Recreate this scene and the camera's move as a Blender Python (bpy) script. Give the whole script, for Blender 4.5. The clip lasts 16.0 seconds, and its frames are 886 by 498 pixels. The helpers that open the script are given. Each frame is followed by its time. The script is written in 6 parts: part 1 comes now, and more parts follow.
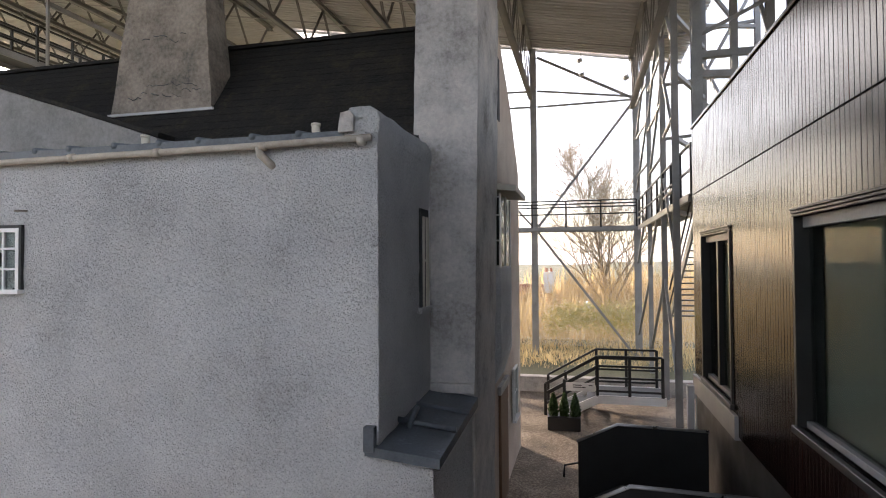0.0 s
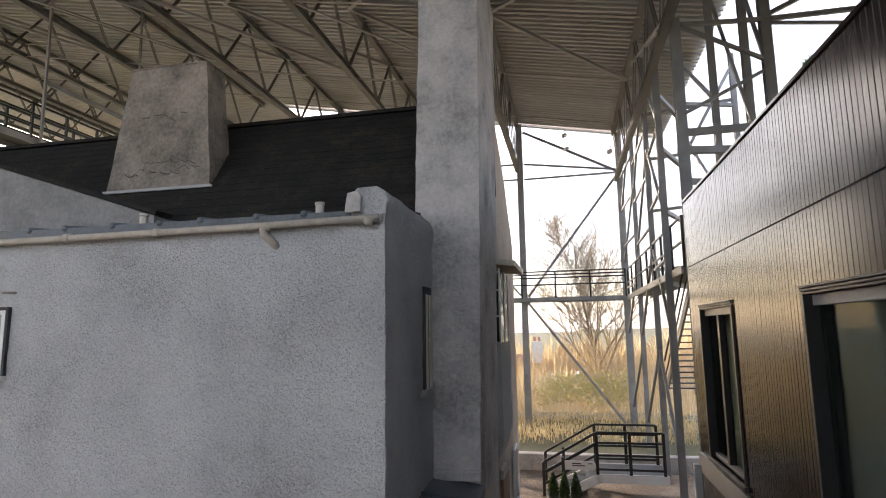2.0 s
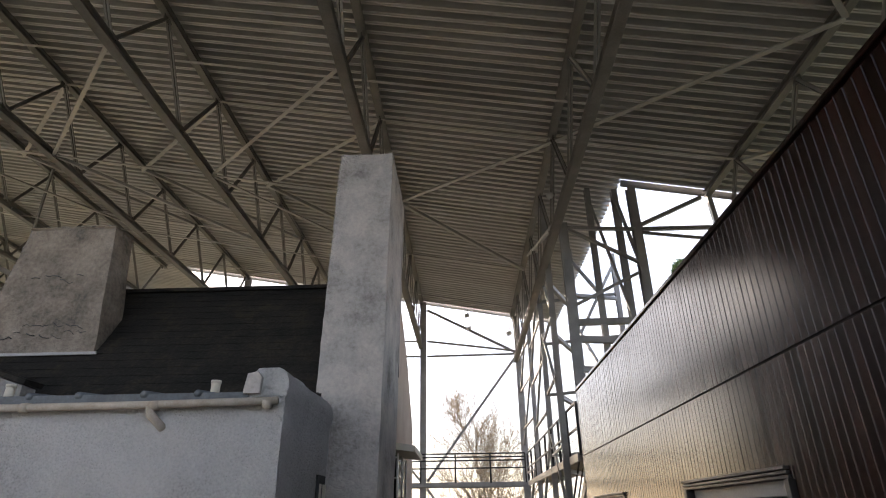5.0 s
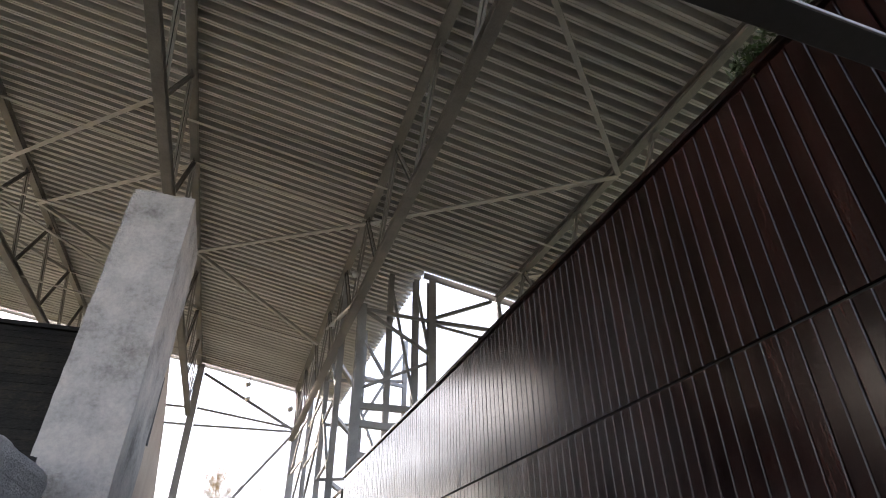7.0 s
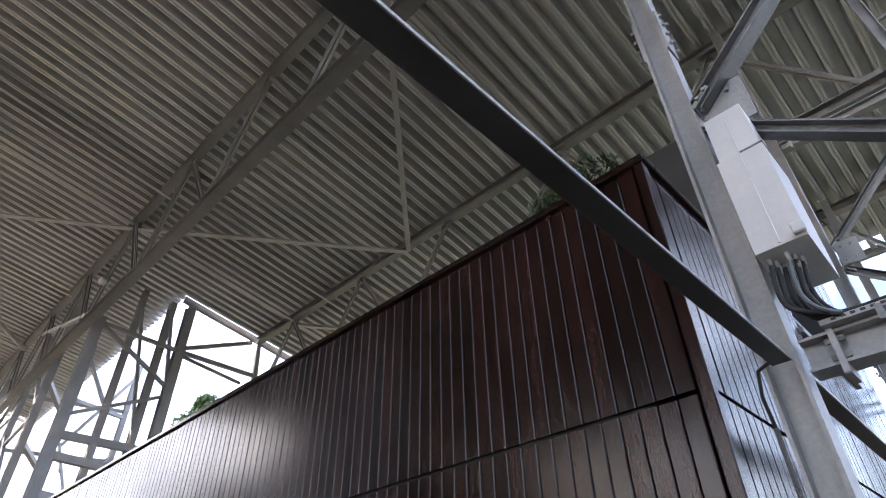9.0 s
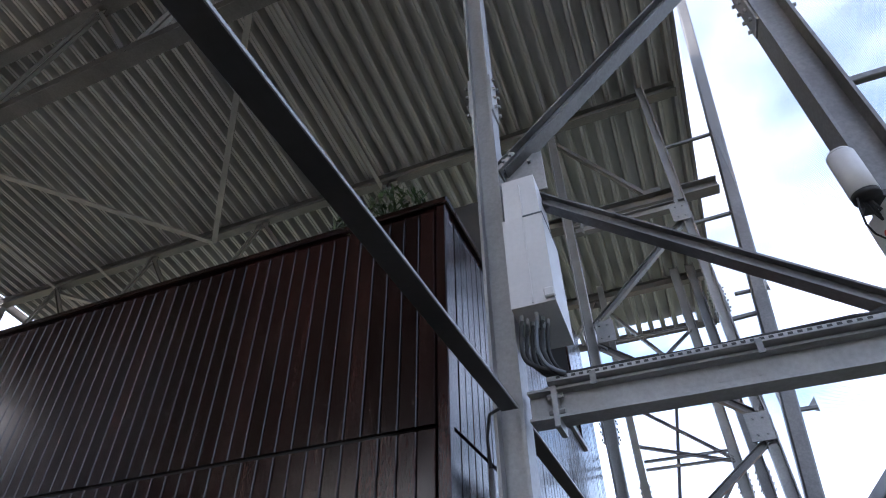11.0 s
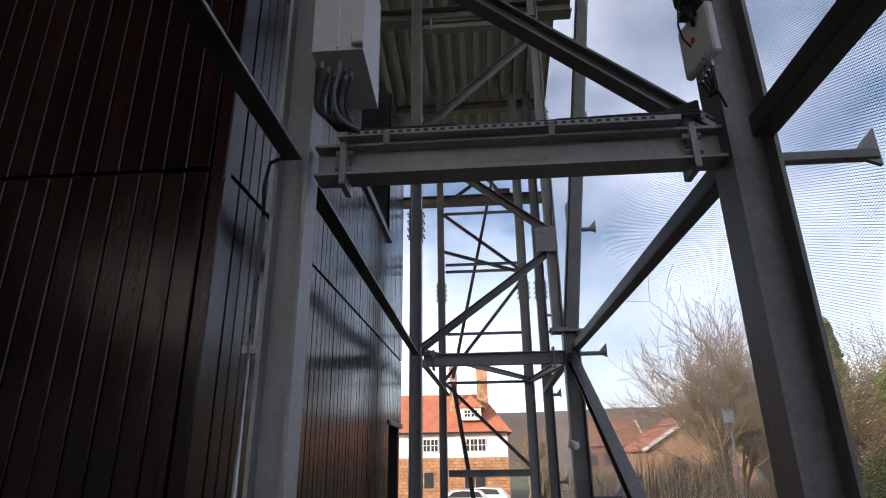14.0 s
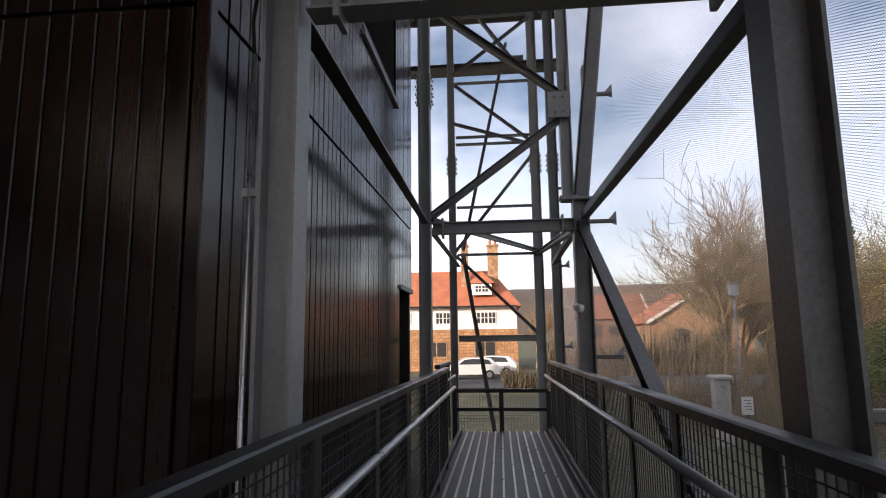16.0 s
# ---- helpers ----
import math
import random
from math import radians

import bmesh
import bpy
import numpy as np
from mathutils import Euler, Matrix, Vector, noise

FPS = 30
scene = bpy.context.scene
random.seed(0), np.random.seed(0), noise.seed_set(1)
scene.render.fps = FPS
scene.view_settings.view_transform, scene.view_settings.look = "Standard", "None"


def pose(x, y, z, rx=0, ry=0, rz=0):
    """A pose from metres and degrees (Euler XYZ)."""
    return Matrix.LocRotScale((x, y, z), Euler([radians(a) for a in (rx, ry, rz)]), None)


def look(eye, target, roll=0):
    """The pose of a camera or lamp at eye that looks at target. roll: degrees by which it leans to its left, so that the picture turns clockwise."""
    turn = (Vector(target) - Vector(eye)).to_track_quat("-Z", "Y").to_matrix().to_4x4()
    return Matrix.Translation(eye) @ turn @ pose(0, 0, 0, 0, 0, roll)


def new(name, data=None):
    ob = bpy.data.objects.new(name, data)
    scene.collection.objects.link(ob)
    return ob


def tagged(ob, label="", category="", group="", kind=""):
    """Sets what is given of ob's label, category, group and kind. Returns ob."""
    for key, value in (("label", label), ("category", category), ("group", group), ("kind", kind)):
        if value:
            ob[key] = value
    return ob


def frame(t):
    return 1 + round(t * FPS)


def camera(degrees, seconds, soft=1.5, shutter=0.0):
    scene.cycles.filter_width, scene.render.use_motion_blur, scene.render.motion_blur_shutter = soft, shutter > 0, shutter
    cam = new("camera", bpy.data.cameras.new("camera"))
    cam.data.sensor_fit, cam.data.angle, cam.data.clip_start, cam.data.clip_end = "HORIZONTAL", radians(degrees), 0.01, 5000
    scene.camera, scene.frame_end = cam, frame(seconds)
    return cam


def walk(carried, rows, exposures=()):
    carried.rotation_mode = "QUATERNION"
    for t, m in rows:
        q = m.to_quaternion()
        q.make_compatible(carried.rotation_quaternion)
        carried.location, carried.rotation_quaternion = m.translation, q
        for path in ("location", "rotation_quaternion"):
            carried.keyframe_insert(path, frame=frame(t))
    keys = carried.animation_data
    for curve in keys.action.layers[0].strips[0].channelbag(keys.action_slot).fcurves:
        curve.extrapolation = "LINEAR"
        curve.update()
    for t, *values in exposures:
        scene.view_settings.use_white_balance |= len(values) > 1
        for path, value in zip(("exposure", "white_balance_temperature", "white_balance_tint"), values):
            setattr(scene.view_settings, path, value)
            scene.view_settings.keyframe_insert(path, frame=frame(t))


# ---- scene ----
cam = camera(75.1, 16.0, 1.05)
PATH = [
    (0, (0.136, -0.007, 4.598), (-0.336, 1.936, 4.642), -0.4),
    (0.5, (0.027, 0.038, 4.603), (-0.431, 1.984, 4.662), -0.6),
    (1, (0.015, 0.09, 4.643), (-0.421, 2.039, 4.748), -0.8),
    (1.5, (-0.07, 0.07, 4.7), (-0.491, 2.017, 4.88), -1.0),
    (2, (-0.132, 0.051, 4.738), (-0.545, 1.988, 5.017), -0.9),
    (2.5, (-0.151, 0.047, 4.772), (-0.547, 1.97, 5.15), -0.9),
    (3, (-0.182, 0.035, 4.803), (-0.544, 1.941, 5.288), -0.9),
    (3.2, (-0.187, 0.023, 4.811), (-0.529, 1.924, 5.334), -0.9),
    (5.3, (-0.073, -0.253, 4.827), (-0.064, 1.543, 5.706), -0.7),
    (5.5, (-0.037, -0.271, 4.836), (0.026, 1.514, 5.737), -0.7),
    (6, (-0.025, -0.266, 4.845), (0.197, 1.473, 5.807), -0.7),
    (6.5, (-0.005, -0.255, 4.86), (0.369, 1.423, 5.882), -0.7),
    (7, (0.034, -0.231, 4.835), (0.597, 1.363, 5.904), -0.5),
    (7.5, (0.025, -0.177, 4.901), (0.775, 1.321, 5.993), -0.7),
    (8, (-0.047, -0.171, 4.93), (0.882, 1.202, 6.049), -0.7),
    (8.5, (-0.104, -0.191, 4.943), (0.955, 1.056, 6.093), -0.9),
    (9, (-0.13, -0.237, 4.949), (1.015, 0.877, 6.152), -1.0),
    (9.2, (-0.138, -0.251, 4.951), (1.031, 0.815, 6.174), -0.9),
    (11.3, (0.043, -0.373, 4.909), (1.535, 0.127, 6.144), -1.0),
    (11.5, (0.076, -0.382, 4.908), (1.604, 0.067, 6.119), -0.9),
    (12, (0.15, -0.391, 4.907), (1.768, -0.06, 6.034), -1.1),
    (12.5, (0.204, -0.403, 4.893), (1.895, -0.151, 5.93), -1.1),
    (13, (0.245, -0.417, 4.882), (2.011, -0.222, 5.801), -1.0),
    (13.5, (0.28, -0.438, 4.847), (2.104, -0.276, 5.652), -0.9),
    (14, (0.327, -0.463, 4.812), (2.201, -0.327, 5.499), -0.8),
    (14.5, (0.353, -0.489, 4.779), (2.263, -0.38, 5.361), -0.9),
    (15, (0.396, -0.505, 4.749), (2.337, -0.415, 5.224), -0.9),
    (15.5, (0.413, -0.498, 4.729), (2.377, -0.41, 5.096), -0.9),
    (16, (0.421, -0.488, 4.691), (2.396, -0.297, 4.979), -0.7),
]
EXPOSURES = [(0.0, 1.5, 6600, 16), (5.3, 1.3, 6550, 16), (6.0, 1.42, 6500, 16), (7.0, 1.83, 6400, 17), (9.0, 2.2, 5950, 18), (11.5, 1.3, 5550, 17), (12.5, 0.46, 5750, 16), (14.0, 0.28, 6200, 17), (16.0, 0.2, 6650, 18)]
walk(cam, [(t, look(e, g, r)) for t, e, g, r in PATH], EXPOSURES)

# ---- world and sun ----
SUN_AZ = (-0.70, 0.714)      # horizontal direction towards the sun
SUN_EL = 18.0
world = bpy.data.worlds.new("sky")
scene.world = world
world.use_nodes = True
wn, wl = world.node_tree.nodes, world.node_tree.links
wn.clear()
sky = wn.new("ShaderNodeTexSky")
sky.sky_type = "NISHITA"
sky.sun_disc = False
sky.sun_elevation = radians(SUN_EL)
sky.sun_rotation = math.atan2(SUN_AZ[0], SUN_AZ[1])
sky.air_density, sky.dust_density, sky.ozone_density = 1.0, 2.0, 1.0
tc = wn.new("ShaderNodeTexCoord")
mp = wn.new("ShaderNodeMapping")
mp.inputs["Scale"].default_value = (1.0, 1.0, 2.0)
cl = wn.new("ShaderNodeTexNoise")
cl.inputs["Scale"].default_value, cl.inputs["Detail"].default_value, cl.inputs["Roughness"].default_value = 1.9, 5.0, 0.5
cr = wn.new("ShaderNodeValToRGB")
cr.color_ramp.elements[0].position, cr.color_ramp.elements[1].position = 0.36, 0.74
mixc = wn.new("ShaderNodeMixRGB")
lit = wn.new("ShaderNodeMixRGB")
lit.blend_type = "ADD"
lit.inputs[0].default_value = 0.5
lit.inputs[1].default_value = (8.6, 8.9, 9.5, 1)
bg = wn.new("ShaderNodeBackground")
bg.inputs["Strength"].default_value = 0.148
wout = wn.new("ShaderNodeOutputWorld")
wl.new(tc.outputs["Generated"], mp.inputs["Vector"])
wl.new(mp.outputs["Vector"], cl.inputs["Vector"])
wl.new(cl.outputs["Fac"], cr.inputs["Fac"])
wl.new(cr.outputs["Color"], mixc.inputs[0])
wl.new(sky.outputs["Color"], mixc.inputs[1])
wl.new(sky.outputs["Color"], lit.inputs[2])
wl.new(lit.outputs["Color"], mixc.inputs[2])
wl.new(mixc.outputs["Color"], bg.inputs["Color"])
wl.new(bg.outputs["Background"], wout.inputs["Surface"])

sun = new("sun", bpy.data.lights.new("sun", "SUN"))
sun.data.energy, sun.data.angle, sun.data.color = 4.2, radians(0.6), (1.0, 0.86, 0.68)
_h = math.cos(radians(SUN_EL))
sun.matrix_world = look((SUN_AZ[0] * 40 * _h, SUN_AZ[1] * 40 * _h, 40 * math.sin(radians(SUN_EL))), (0, 0, 0))


# ---- materials ----
def ramp(nt, fac, stops):
    n = nt.nodes.new("ShaderNodeValToRGB")
    while len(n.color_ramp.elements) < len(stops):
        n.color_ramp.elements.new(0.5)
    for el, (p, c) in zip(n.color_ramp.elements, stops):
        el.position, el.color = p, (*c, 1)
    nt.links.new(fac, n.inputs["Fac"])
    return n.outputs["Color"]


def noise_tex(nt, vec, scale, detail=4.0, rough=0.55):
    n = nt.nodes.new("ShaderNodeTexNoise")
    n.inputs["Scale"].default_value, n.inputs["Detail"].default_value, n.inputs["Roughness"].default_value = scale, detail, rough
    nt.links.new(vec, n.inputs["Vector"])
    return n.outputs["Fac"]


def surface(name, stops, scale=3.0, fine=40.0, rough=(0.5, 0.7), bump=0.2, bump_d=0.01, metal=0.0, stretch=(1, 1, 1),
            vary=0.0, fine_mix=0.35, spec=0.5, coat=0.0):
    """A material with colour at two scales, bump and roughness variation; vary: brightness change from piece to piece."""
    m = bpy.data.materials.new(name)
    m.use_nodes = True
    nt = m.node_tree
    b = nt.nodes["Principled BSDF"]
    geo = nt.nodes.new("ShaderNodeNewGeometry")
    mapn = nt.nodes.new("ShaderNodeMapping")
    mapn.inputs["Scale"].default_value = stretch
    nt.links.new(geo.outputs["Position"], mapn.inputs["Vector"])
    vec = mapn.outputs["Vector"]
    if vary:
        oi = nt.nodes.new("ShaderNodeObjectInfo")
        mul = nt.nodes.new("ShaderNodeMath")
        mul.operation = "MULTIPLY"
        mul.inputs[1].default_value = 37.0
        nt.links.new(oi.outputs["Random"], mul.inputs[0])
        add = nt.nodes.new("ShaderNodeVectorMath")
        nt.links.new(vec, add.inputs[0])
        nt.links.new(mul.outputs[0], add.inputs[1])
        vec = add.outputs[0]
    big = noise_tex(nt, vec, scale, 5.0)
    small = noise_tex(nt, vec, fine, 3.0, 0.6)
    mx = nt.nodes.new("ShaderNodeMix")
    mx.inputs["Factor"].default_value = fine_mix
    nt.links.new(big, mx.inputs["A"])
    nt.links.new(small, mx.inputs["B"])
    col = ramp(nt, mx.outputs["Result"], stops)
    if vary:
        hs = nt.nodes.new("ShaderNodeHueSaturation")
        mr = nt.nodes.new("ShaderNodeMapRange")
        mr.inputs["To Min"].default_value, mr.inputs["To Max"].default_value = 1 - vary, 1 + vary
        nt.links.new(oi.outputs["Random"], mr.inputs["Value"])
        nt.links.new(mr.outputs["Result"], hs.inputs["Value"])
        nt.links.new(col, hs.inputs["Color"])
        col = hs.outputs["Color"]
    nt.links.new(col, b.inputs["Base Color"])
    rr = nt.nodes.new("ShaderNodeMapRange")
    rr.inputs["From Min"].default_value, rr.inputs["From Max"].default_value = 0.3, 0.7
    rr.inputs["To Min"].default_value, rr.inputs["To Max"].default_value = rough
    nt.links.new(big, rr.inputs["Value"])
    nt.links.new(rr.outputs["Result"], b.inputs["Roughness"])
    b.inputs["Metallic"].default_value = metal
    b.inputs["Specular IOR Level"].default_value = spec
    b.inputs["Coat Weight"].default_value = coat
    b.inputs["Coat Roughness"].default_value = 0.25
    if bump:
        bn = nt.nodes.new("ShaderNodeBump")
        bn.inputs["Strength"].default_value, bn.inputs["Distance"].default_value = bump, bump_d
        nt.links.new(small, bn.inputs["Height"])
        nt.links.new(bn.outputs["Normal"], b.inputs["Normal"])
    return m


def grey(v, warm=0.0):
    return (v * (1 + warm), v, v * (1 - warm))


# Fine dark speckle: dirt in the pits, with their shade painted in.
HARL = surface("harl", [(0.30, grey(0.40, 0.02)), (0.43, grey(0.64, 0.005)), (0.60, grey(0.77, 0.01))], 1.1, 42, (0.85, 0.95), 1.0, 0.03, fine_mix=0.42)
def add_relief(m, scale, dist, detail=5.0):
    """A second, coarser bump laid under the first, for thrown render."""
    nt = m.node_tree
    first = next(n for n in nt.nodes if n.type == "BUMP")
    geo = next(n for n in nt.nodes if n.type == "NEW_GEOMETRY")
    vo = nt.nodes.new("ShaderNodeTexNoise")
    vo.inputs["Scale"].default_value, vo.inputs["Detail"].default_value, vo.inputs["Roughness"].default_value = scale, detail, 0.65
    vo.inputs["Distortion"].default_value = 0.6
    nt.links.new(geo.outputs["Position"], vo.inputs["Vector"])
    bn = nt.nodes.new("ShaderNodeBump")
    bn.inputs["Strength"].default_value, bn.inputs["Distance"].default_value = 1.0, dist
    nt.links.new(vo.outputs["Fac"], bn.inputs["Height"])
    nt.links.new(bn.outputs["Normal"], first.inputs["Normal"])


add_relief(HARL, 20.0, 0.11)
# Harl with the warm light bounced onto the gable mixed into its colour.
WARMLITHARL = surface("warm_lit_harl", [(0.28, (0.50, 0.40, 0.32)), (0.45, (0.60, 0.49, 0.40)), (0.62, (0.68, 0.58, 0.48))], 1.1, 26, (0.85, 0.95), 0.8, 0.02, fine_mix=0.25)
add_relief(WARMLITHARL, 19.0, 0.06)
CEMENT = surface("cement_render", [(0.32, grey(0.20, 0.08)), (0.46, grey(0.38, 0.06)), (0.58, grey(0.48, 0.07)), (0.7, grey(0.56, 0.10))], 1.7, 18, (0.85, 0.95), 0.6, 0.015, fine_mix=0.3)
add_relief(CEMENT, 7.0, 0.04)
STAINED = surface("stained_render", [(0.32, grey(0.08, 0.14)), (0.46, grey(0.19, 0.18)), (0.58, grey(0.27, 0.18)), (0.72, grey(0.36, 0.18))], 1.9, 16, (0.85, 0.95), 0.7, 0.02, fine_mix=0.35)
add_relief(STAINED, 6.0, 0.05)
SLATE = surface("slate", [(0.34, grey(0.009)), (0.52, grey(0.021, 0.08)), (0.64, (0.046, 0.040, 0.028))], 2.3, 20, (0.75, 0.9), 0.7, 0.02, spec=0.2)
LEAD = surface("lead", [(0.3, grey(0.055, -0.14)), (0.58, grey(0.12, -0.13)), (0.75, grey(0.26, -0.08))], 3.0, 30, (0.4, 0.6), 0.2, 0.006)
PIPE = surface("cast_pipe_paint", [(0.3, (0.30, 0.25, 0.19)), (0.6, (0.48, 0.43, 0.36))], 5, 60, (0.5, 0.7), 0.3, 0.003)
# Steel darkened to hold the underside shade of the struts.
SHADESTEEL = surface("shaded_steel", [(0.3, grey(0.03)), (0.7, grey(0.06))], 2.2, 45, (0.4, 0.55), 0.06, 0.002)
STEEL = surface("galvanised_steel", [(0.3, grey(0.20)), (0.5, grey(0.28)), (0.7, grey(0.36))], 2.2, 45, (0.42, 0.6), 0.08, 0.002, metal=0.25)
SHEET = surface("roof_sheet", [(0.3, grey(0.42, 0.015)), (0.5, grey(0.55, 0.015)), (0.7, grey(0.67, 0.02))], 0.7, 12, (0.34, 0.48), 0.05, 0.002, metal=0.4, stretch=(0.15, 1, 1))
CLAD = surface("stained_timber", [(0.30, (0.003, 0.0018, 0.0018)), (0.5, (0.011, 0.0040, 0.0034)), (0.70, (0.032, 0.0095, 0.0065))], 2.2, 60, (0.13, 0.23), 0.10, 0.002, stretch=(3, 3, 0.35), vary=0.35, spec=0.36)
TRUSS = surface("weathered_truss_steel", [(0.3, grey(0.13, 0.03)), (0.5, grey(0.19, 0.03)), (0.7, grey(0.26, 0.04))], 2.0, 40, (0.42, 0.6), 0.08, 0.002, metal=0.3)
PALESTEEL = surface("pale_galvanised", [(0.3, grey(0.30, 0.02)), (0.5, grey(0.38, 0.02)), (0.7, grey(0.46, 0.03))], 2.2, 45, (0.4, 0.55), 0.08, 0.002, metal=0.2)
# Darker copy of STEEL, with the shaded side of members put into its colour.
MIDSTEEL = surface("half_shaded_steel", [(0.3, grey(0.09)), (0.5, grey(0.14)), (0.7, grey(0.22))], 2.2, 45, (0.38, 0.55), 0.08, 0.002, metal=0.35)
TRIM = surface("dark_trim", [(0.3, grey(0.018)), (0.7, grey(0.035))], 3, 50, (0.35, 0.5), 0.05, 0.002)
BLACK = surface("black_paint", [(0.3, grey(0.012)), (0.7, grey(0.026))], 3, 50, (0.3, 0.5), 0.05, 0.002)
RAILTOP = surface("brushed_rail", [(0.3, grey(0.35)), (0.7, grey(0.55))], 4, 70, (0.25, 0.4), 0.03, 0.001, metal=0.8)
GRATE = surface("deck_grey", [(0.3, grey(0.05)), (0.7, grey(0.11))], 3, 40, (0.45, 0.6), 0.1, 0.002, metal=0.3)
GREYBOX = surface("grey_plastic", [(0.3, grey(0.45)), (0.7, grey(0.55))], 2, 40, (0.4, 0.55), 0.03, 0.001)
CREAM = surface("cream_paint", [(0.3, (0.50, 0.46, 0.38)), (0.7, (0.66, 0.62, 0.52))], 3, 50, (0.5, 0.65), 0.1, 0.003)
GRAVEL = surface("gravel", [(0.34, (0.07, 0.05, 0.036)), (0.5, (0.22, 0.165, 0.12)), (0.64, (0.46, 0.37, 0.28))], 0.8, 28, (0.85, 0.95), 0.9, 0.03, fine_mix=0.6)
GRASS = surface("grass_lawn", [(0.3, (0.06, 0.056, 0.030)), (0.6, (0.11, 0.107, 0.052)), (0.75, (0.18, 0.16, 0.09))], 0.3, 12, (0.85, 0.95), 0.6, 0.05, fine_mix=0.5)
STONE = surface("red_sandstone", [(0.3, (0.17, 0.085, 0.05)), (0.48, (0.34, 0.19, 0.105)), (0.66, (0.50, 0.32, 0.19))], 1.6, 3.2, (0.8, 0.9), 0.4, 0.02, fine_mix=0.5)
BROWNSTONE = surface("brown_stone", [(0.3, (0.13, 0.07, 0.045)), (0.7, (0.26, 0.15, 0.09))], 1.5, 10, (0.8, 0.9), 0.3, 0.02)
BROWNTILE = surface("weathered_tile", [(0.3, (0.16, 0.06, 0.035)), (0.7, (0.30, 0.12, 0.065))], 1.2, 8, (0.75, 0.9), 0.3, 0.02)
DARKTWIG = surface("dark_twigs", [(0.3, (0.07, 0.055, 0.035)), (0.7, (0.17, 0.135, 0.08))], 0.5, 6, (0.8, 0.95), 0.0)
TILE = surface("red_roof_tile", [(0.3, (0.28, 0.08, 0.04)), (0.5, (0.42, 0.14, 0.07)), (0.7, (0.5, 0.2, 0.1))], 1.5, 10, (0.7, 0.85), 0.4, 0.02, fine_mix=0.5)
COURSED = surface("coursed_sandstone", [(0.3, (0.26, 0.13, 0.065)), (0.5, (0.42, 0.23, 0.12)), (0.7, (0.56, 0.35, 0.20))], 1.6, 5.0, (0.8, 0.9), 0.3, 0.02, fine_mix=0.5)


def add_courses(m, width, height):
    """Mortar joints between squared stones on a wall that faces along x."""
    nt = m.node_tree
    b = nt.nodes["Principled BSDF"]
    geo = next(n for n in nt.nodes if n.type == "NEW_GEOMETRY")
    sep, com = nt.nodes.new("ShaderNodeSeparateXYZ"), nt.nodes.new("ShaderNodeCombineXYZ")
    nt.links.new(geo.outputs["Position"], sep.inputs[0])
    nt.links.new(sep.outputs["Y"], com.inputs["X"])
    nt.links.new(sep.outputs["Z"], com.inputs["Y"])
    br = nt.nodes.new("ShaderNodeTexBrick")
    br.inputs["Scale"].default_value, br.inputs["Brick Width"].default_value, br.inputs["Row Height"].default_value = 1.0, width, height
    br.inputs["Mortar Size"].default_value = 0.02
    br.inputs["Color1"].default_value, br.inputs["Color2"].default_value, br.inputs["Mortar"].default_value = (0.8, 0.8, 0.8, 1), (1.15, 1.1, 1.0, 1), (0.55, 0.5, 0.45, 1)
    nt.links.new(com.outputs[0], br.inputs["Vector"])
    mul = nt.nodes.new("ShaderNodeMixRGB")
    mul.blend_type, mul.inputs[0].default_value = "MULTIPLY", 1.0
    nt.links.new(b.inputs["Base Color"].links[0].from_socket, mul.inputs[1])
    nt.links.new(br.outputs["Color"], mul.inputs[2])
    nt.links.new(mul.outputs[0], b.inputs["Base Color"])


add_courses(COURSED, 0.55, 0.26)
# Render darkened to carry the roof overhang's shade in its colour.
SHADEDWALL = surface("shaded_render", [(0.32, grey(0.15, 0.04)), (0.5, grey(0.23, 0.04)), (0.68, grey(0.32, 0.05))], 1.8, 18, (0.85, 0.95), 0.6, 0.02, fine_mix=0.35)
WHITE = surface("white_paint", [(0.3, grey(0.70, 0.02)), (0.7, grey(0.82, 0.02))], 2, 40, (0.45, 0.6), 0.05, 0.002)
BARK = surface("bark", [(0.3, (0.10, 0.075, 0.05)), (0.7, (0.26, 0.20, 0.13))], 3, 30, (0.8, 0.95), 0.6, 0.02, stretch=(1, 1, 0.3))
TWIGBARK = surface("pale_bark", [(0.3, (0.17, 0.122, 0.07)), (0.7, (0.42, 0.30, 0.16))], 3, 30, (0.8, 0.95), 0.3, 0.01, stretch=(1, 1, 0.3))
TWIG = surface("dry_twigs", [(0.3, (0.50, 0.38, 0.20)), (0.7, (0.78, 0.62, 0.36))], 0.5, 6, (0.8, 0.95), 0.0)
LEAFY = surface("yellow_leaves", [(0.3, (0.36, 0.33, 0.09)), (0.7, (0.60, 0.53, 0.17))], 0.8, 8, (0.6, 0.8), 0.0)
GREEN = surface("green_leaves", [(0.3, (0.020, 0.045, 0.012)), (0.7, (0.07, 0.12, 0.03))], 1.5, 20, (0.5, 0.7), 0.0)


# Leaf green lightened so that its colour carries the sunlight.
CONIFER = surface("sunlit_conifer", [(0.3, (0.09, 0.115, 0.03)), (0.7, (0.28, 0.29, 0.08))], 1.2, 14, (0.6, 0.8), 0.0)
BROWNTWIG = surface("brown_twigs", [(0.3, (0.12, 0.085, 0.05)), (0.7, (0.30, 0.21, 0.12))], 0.5, 6, (0.8, 0.95), 0.0)


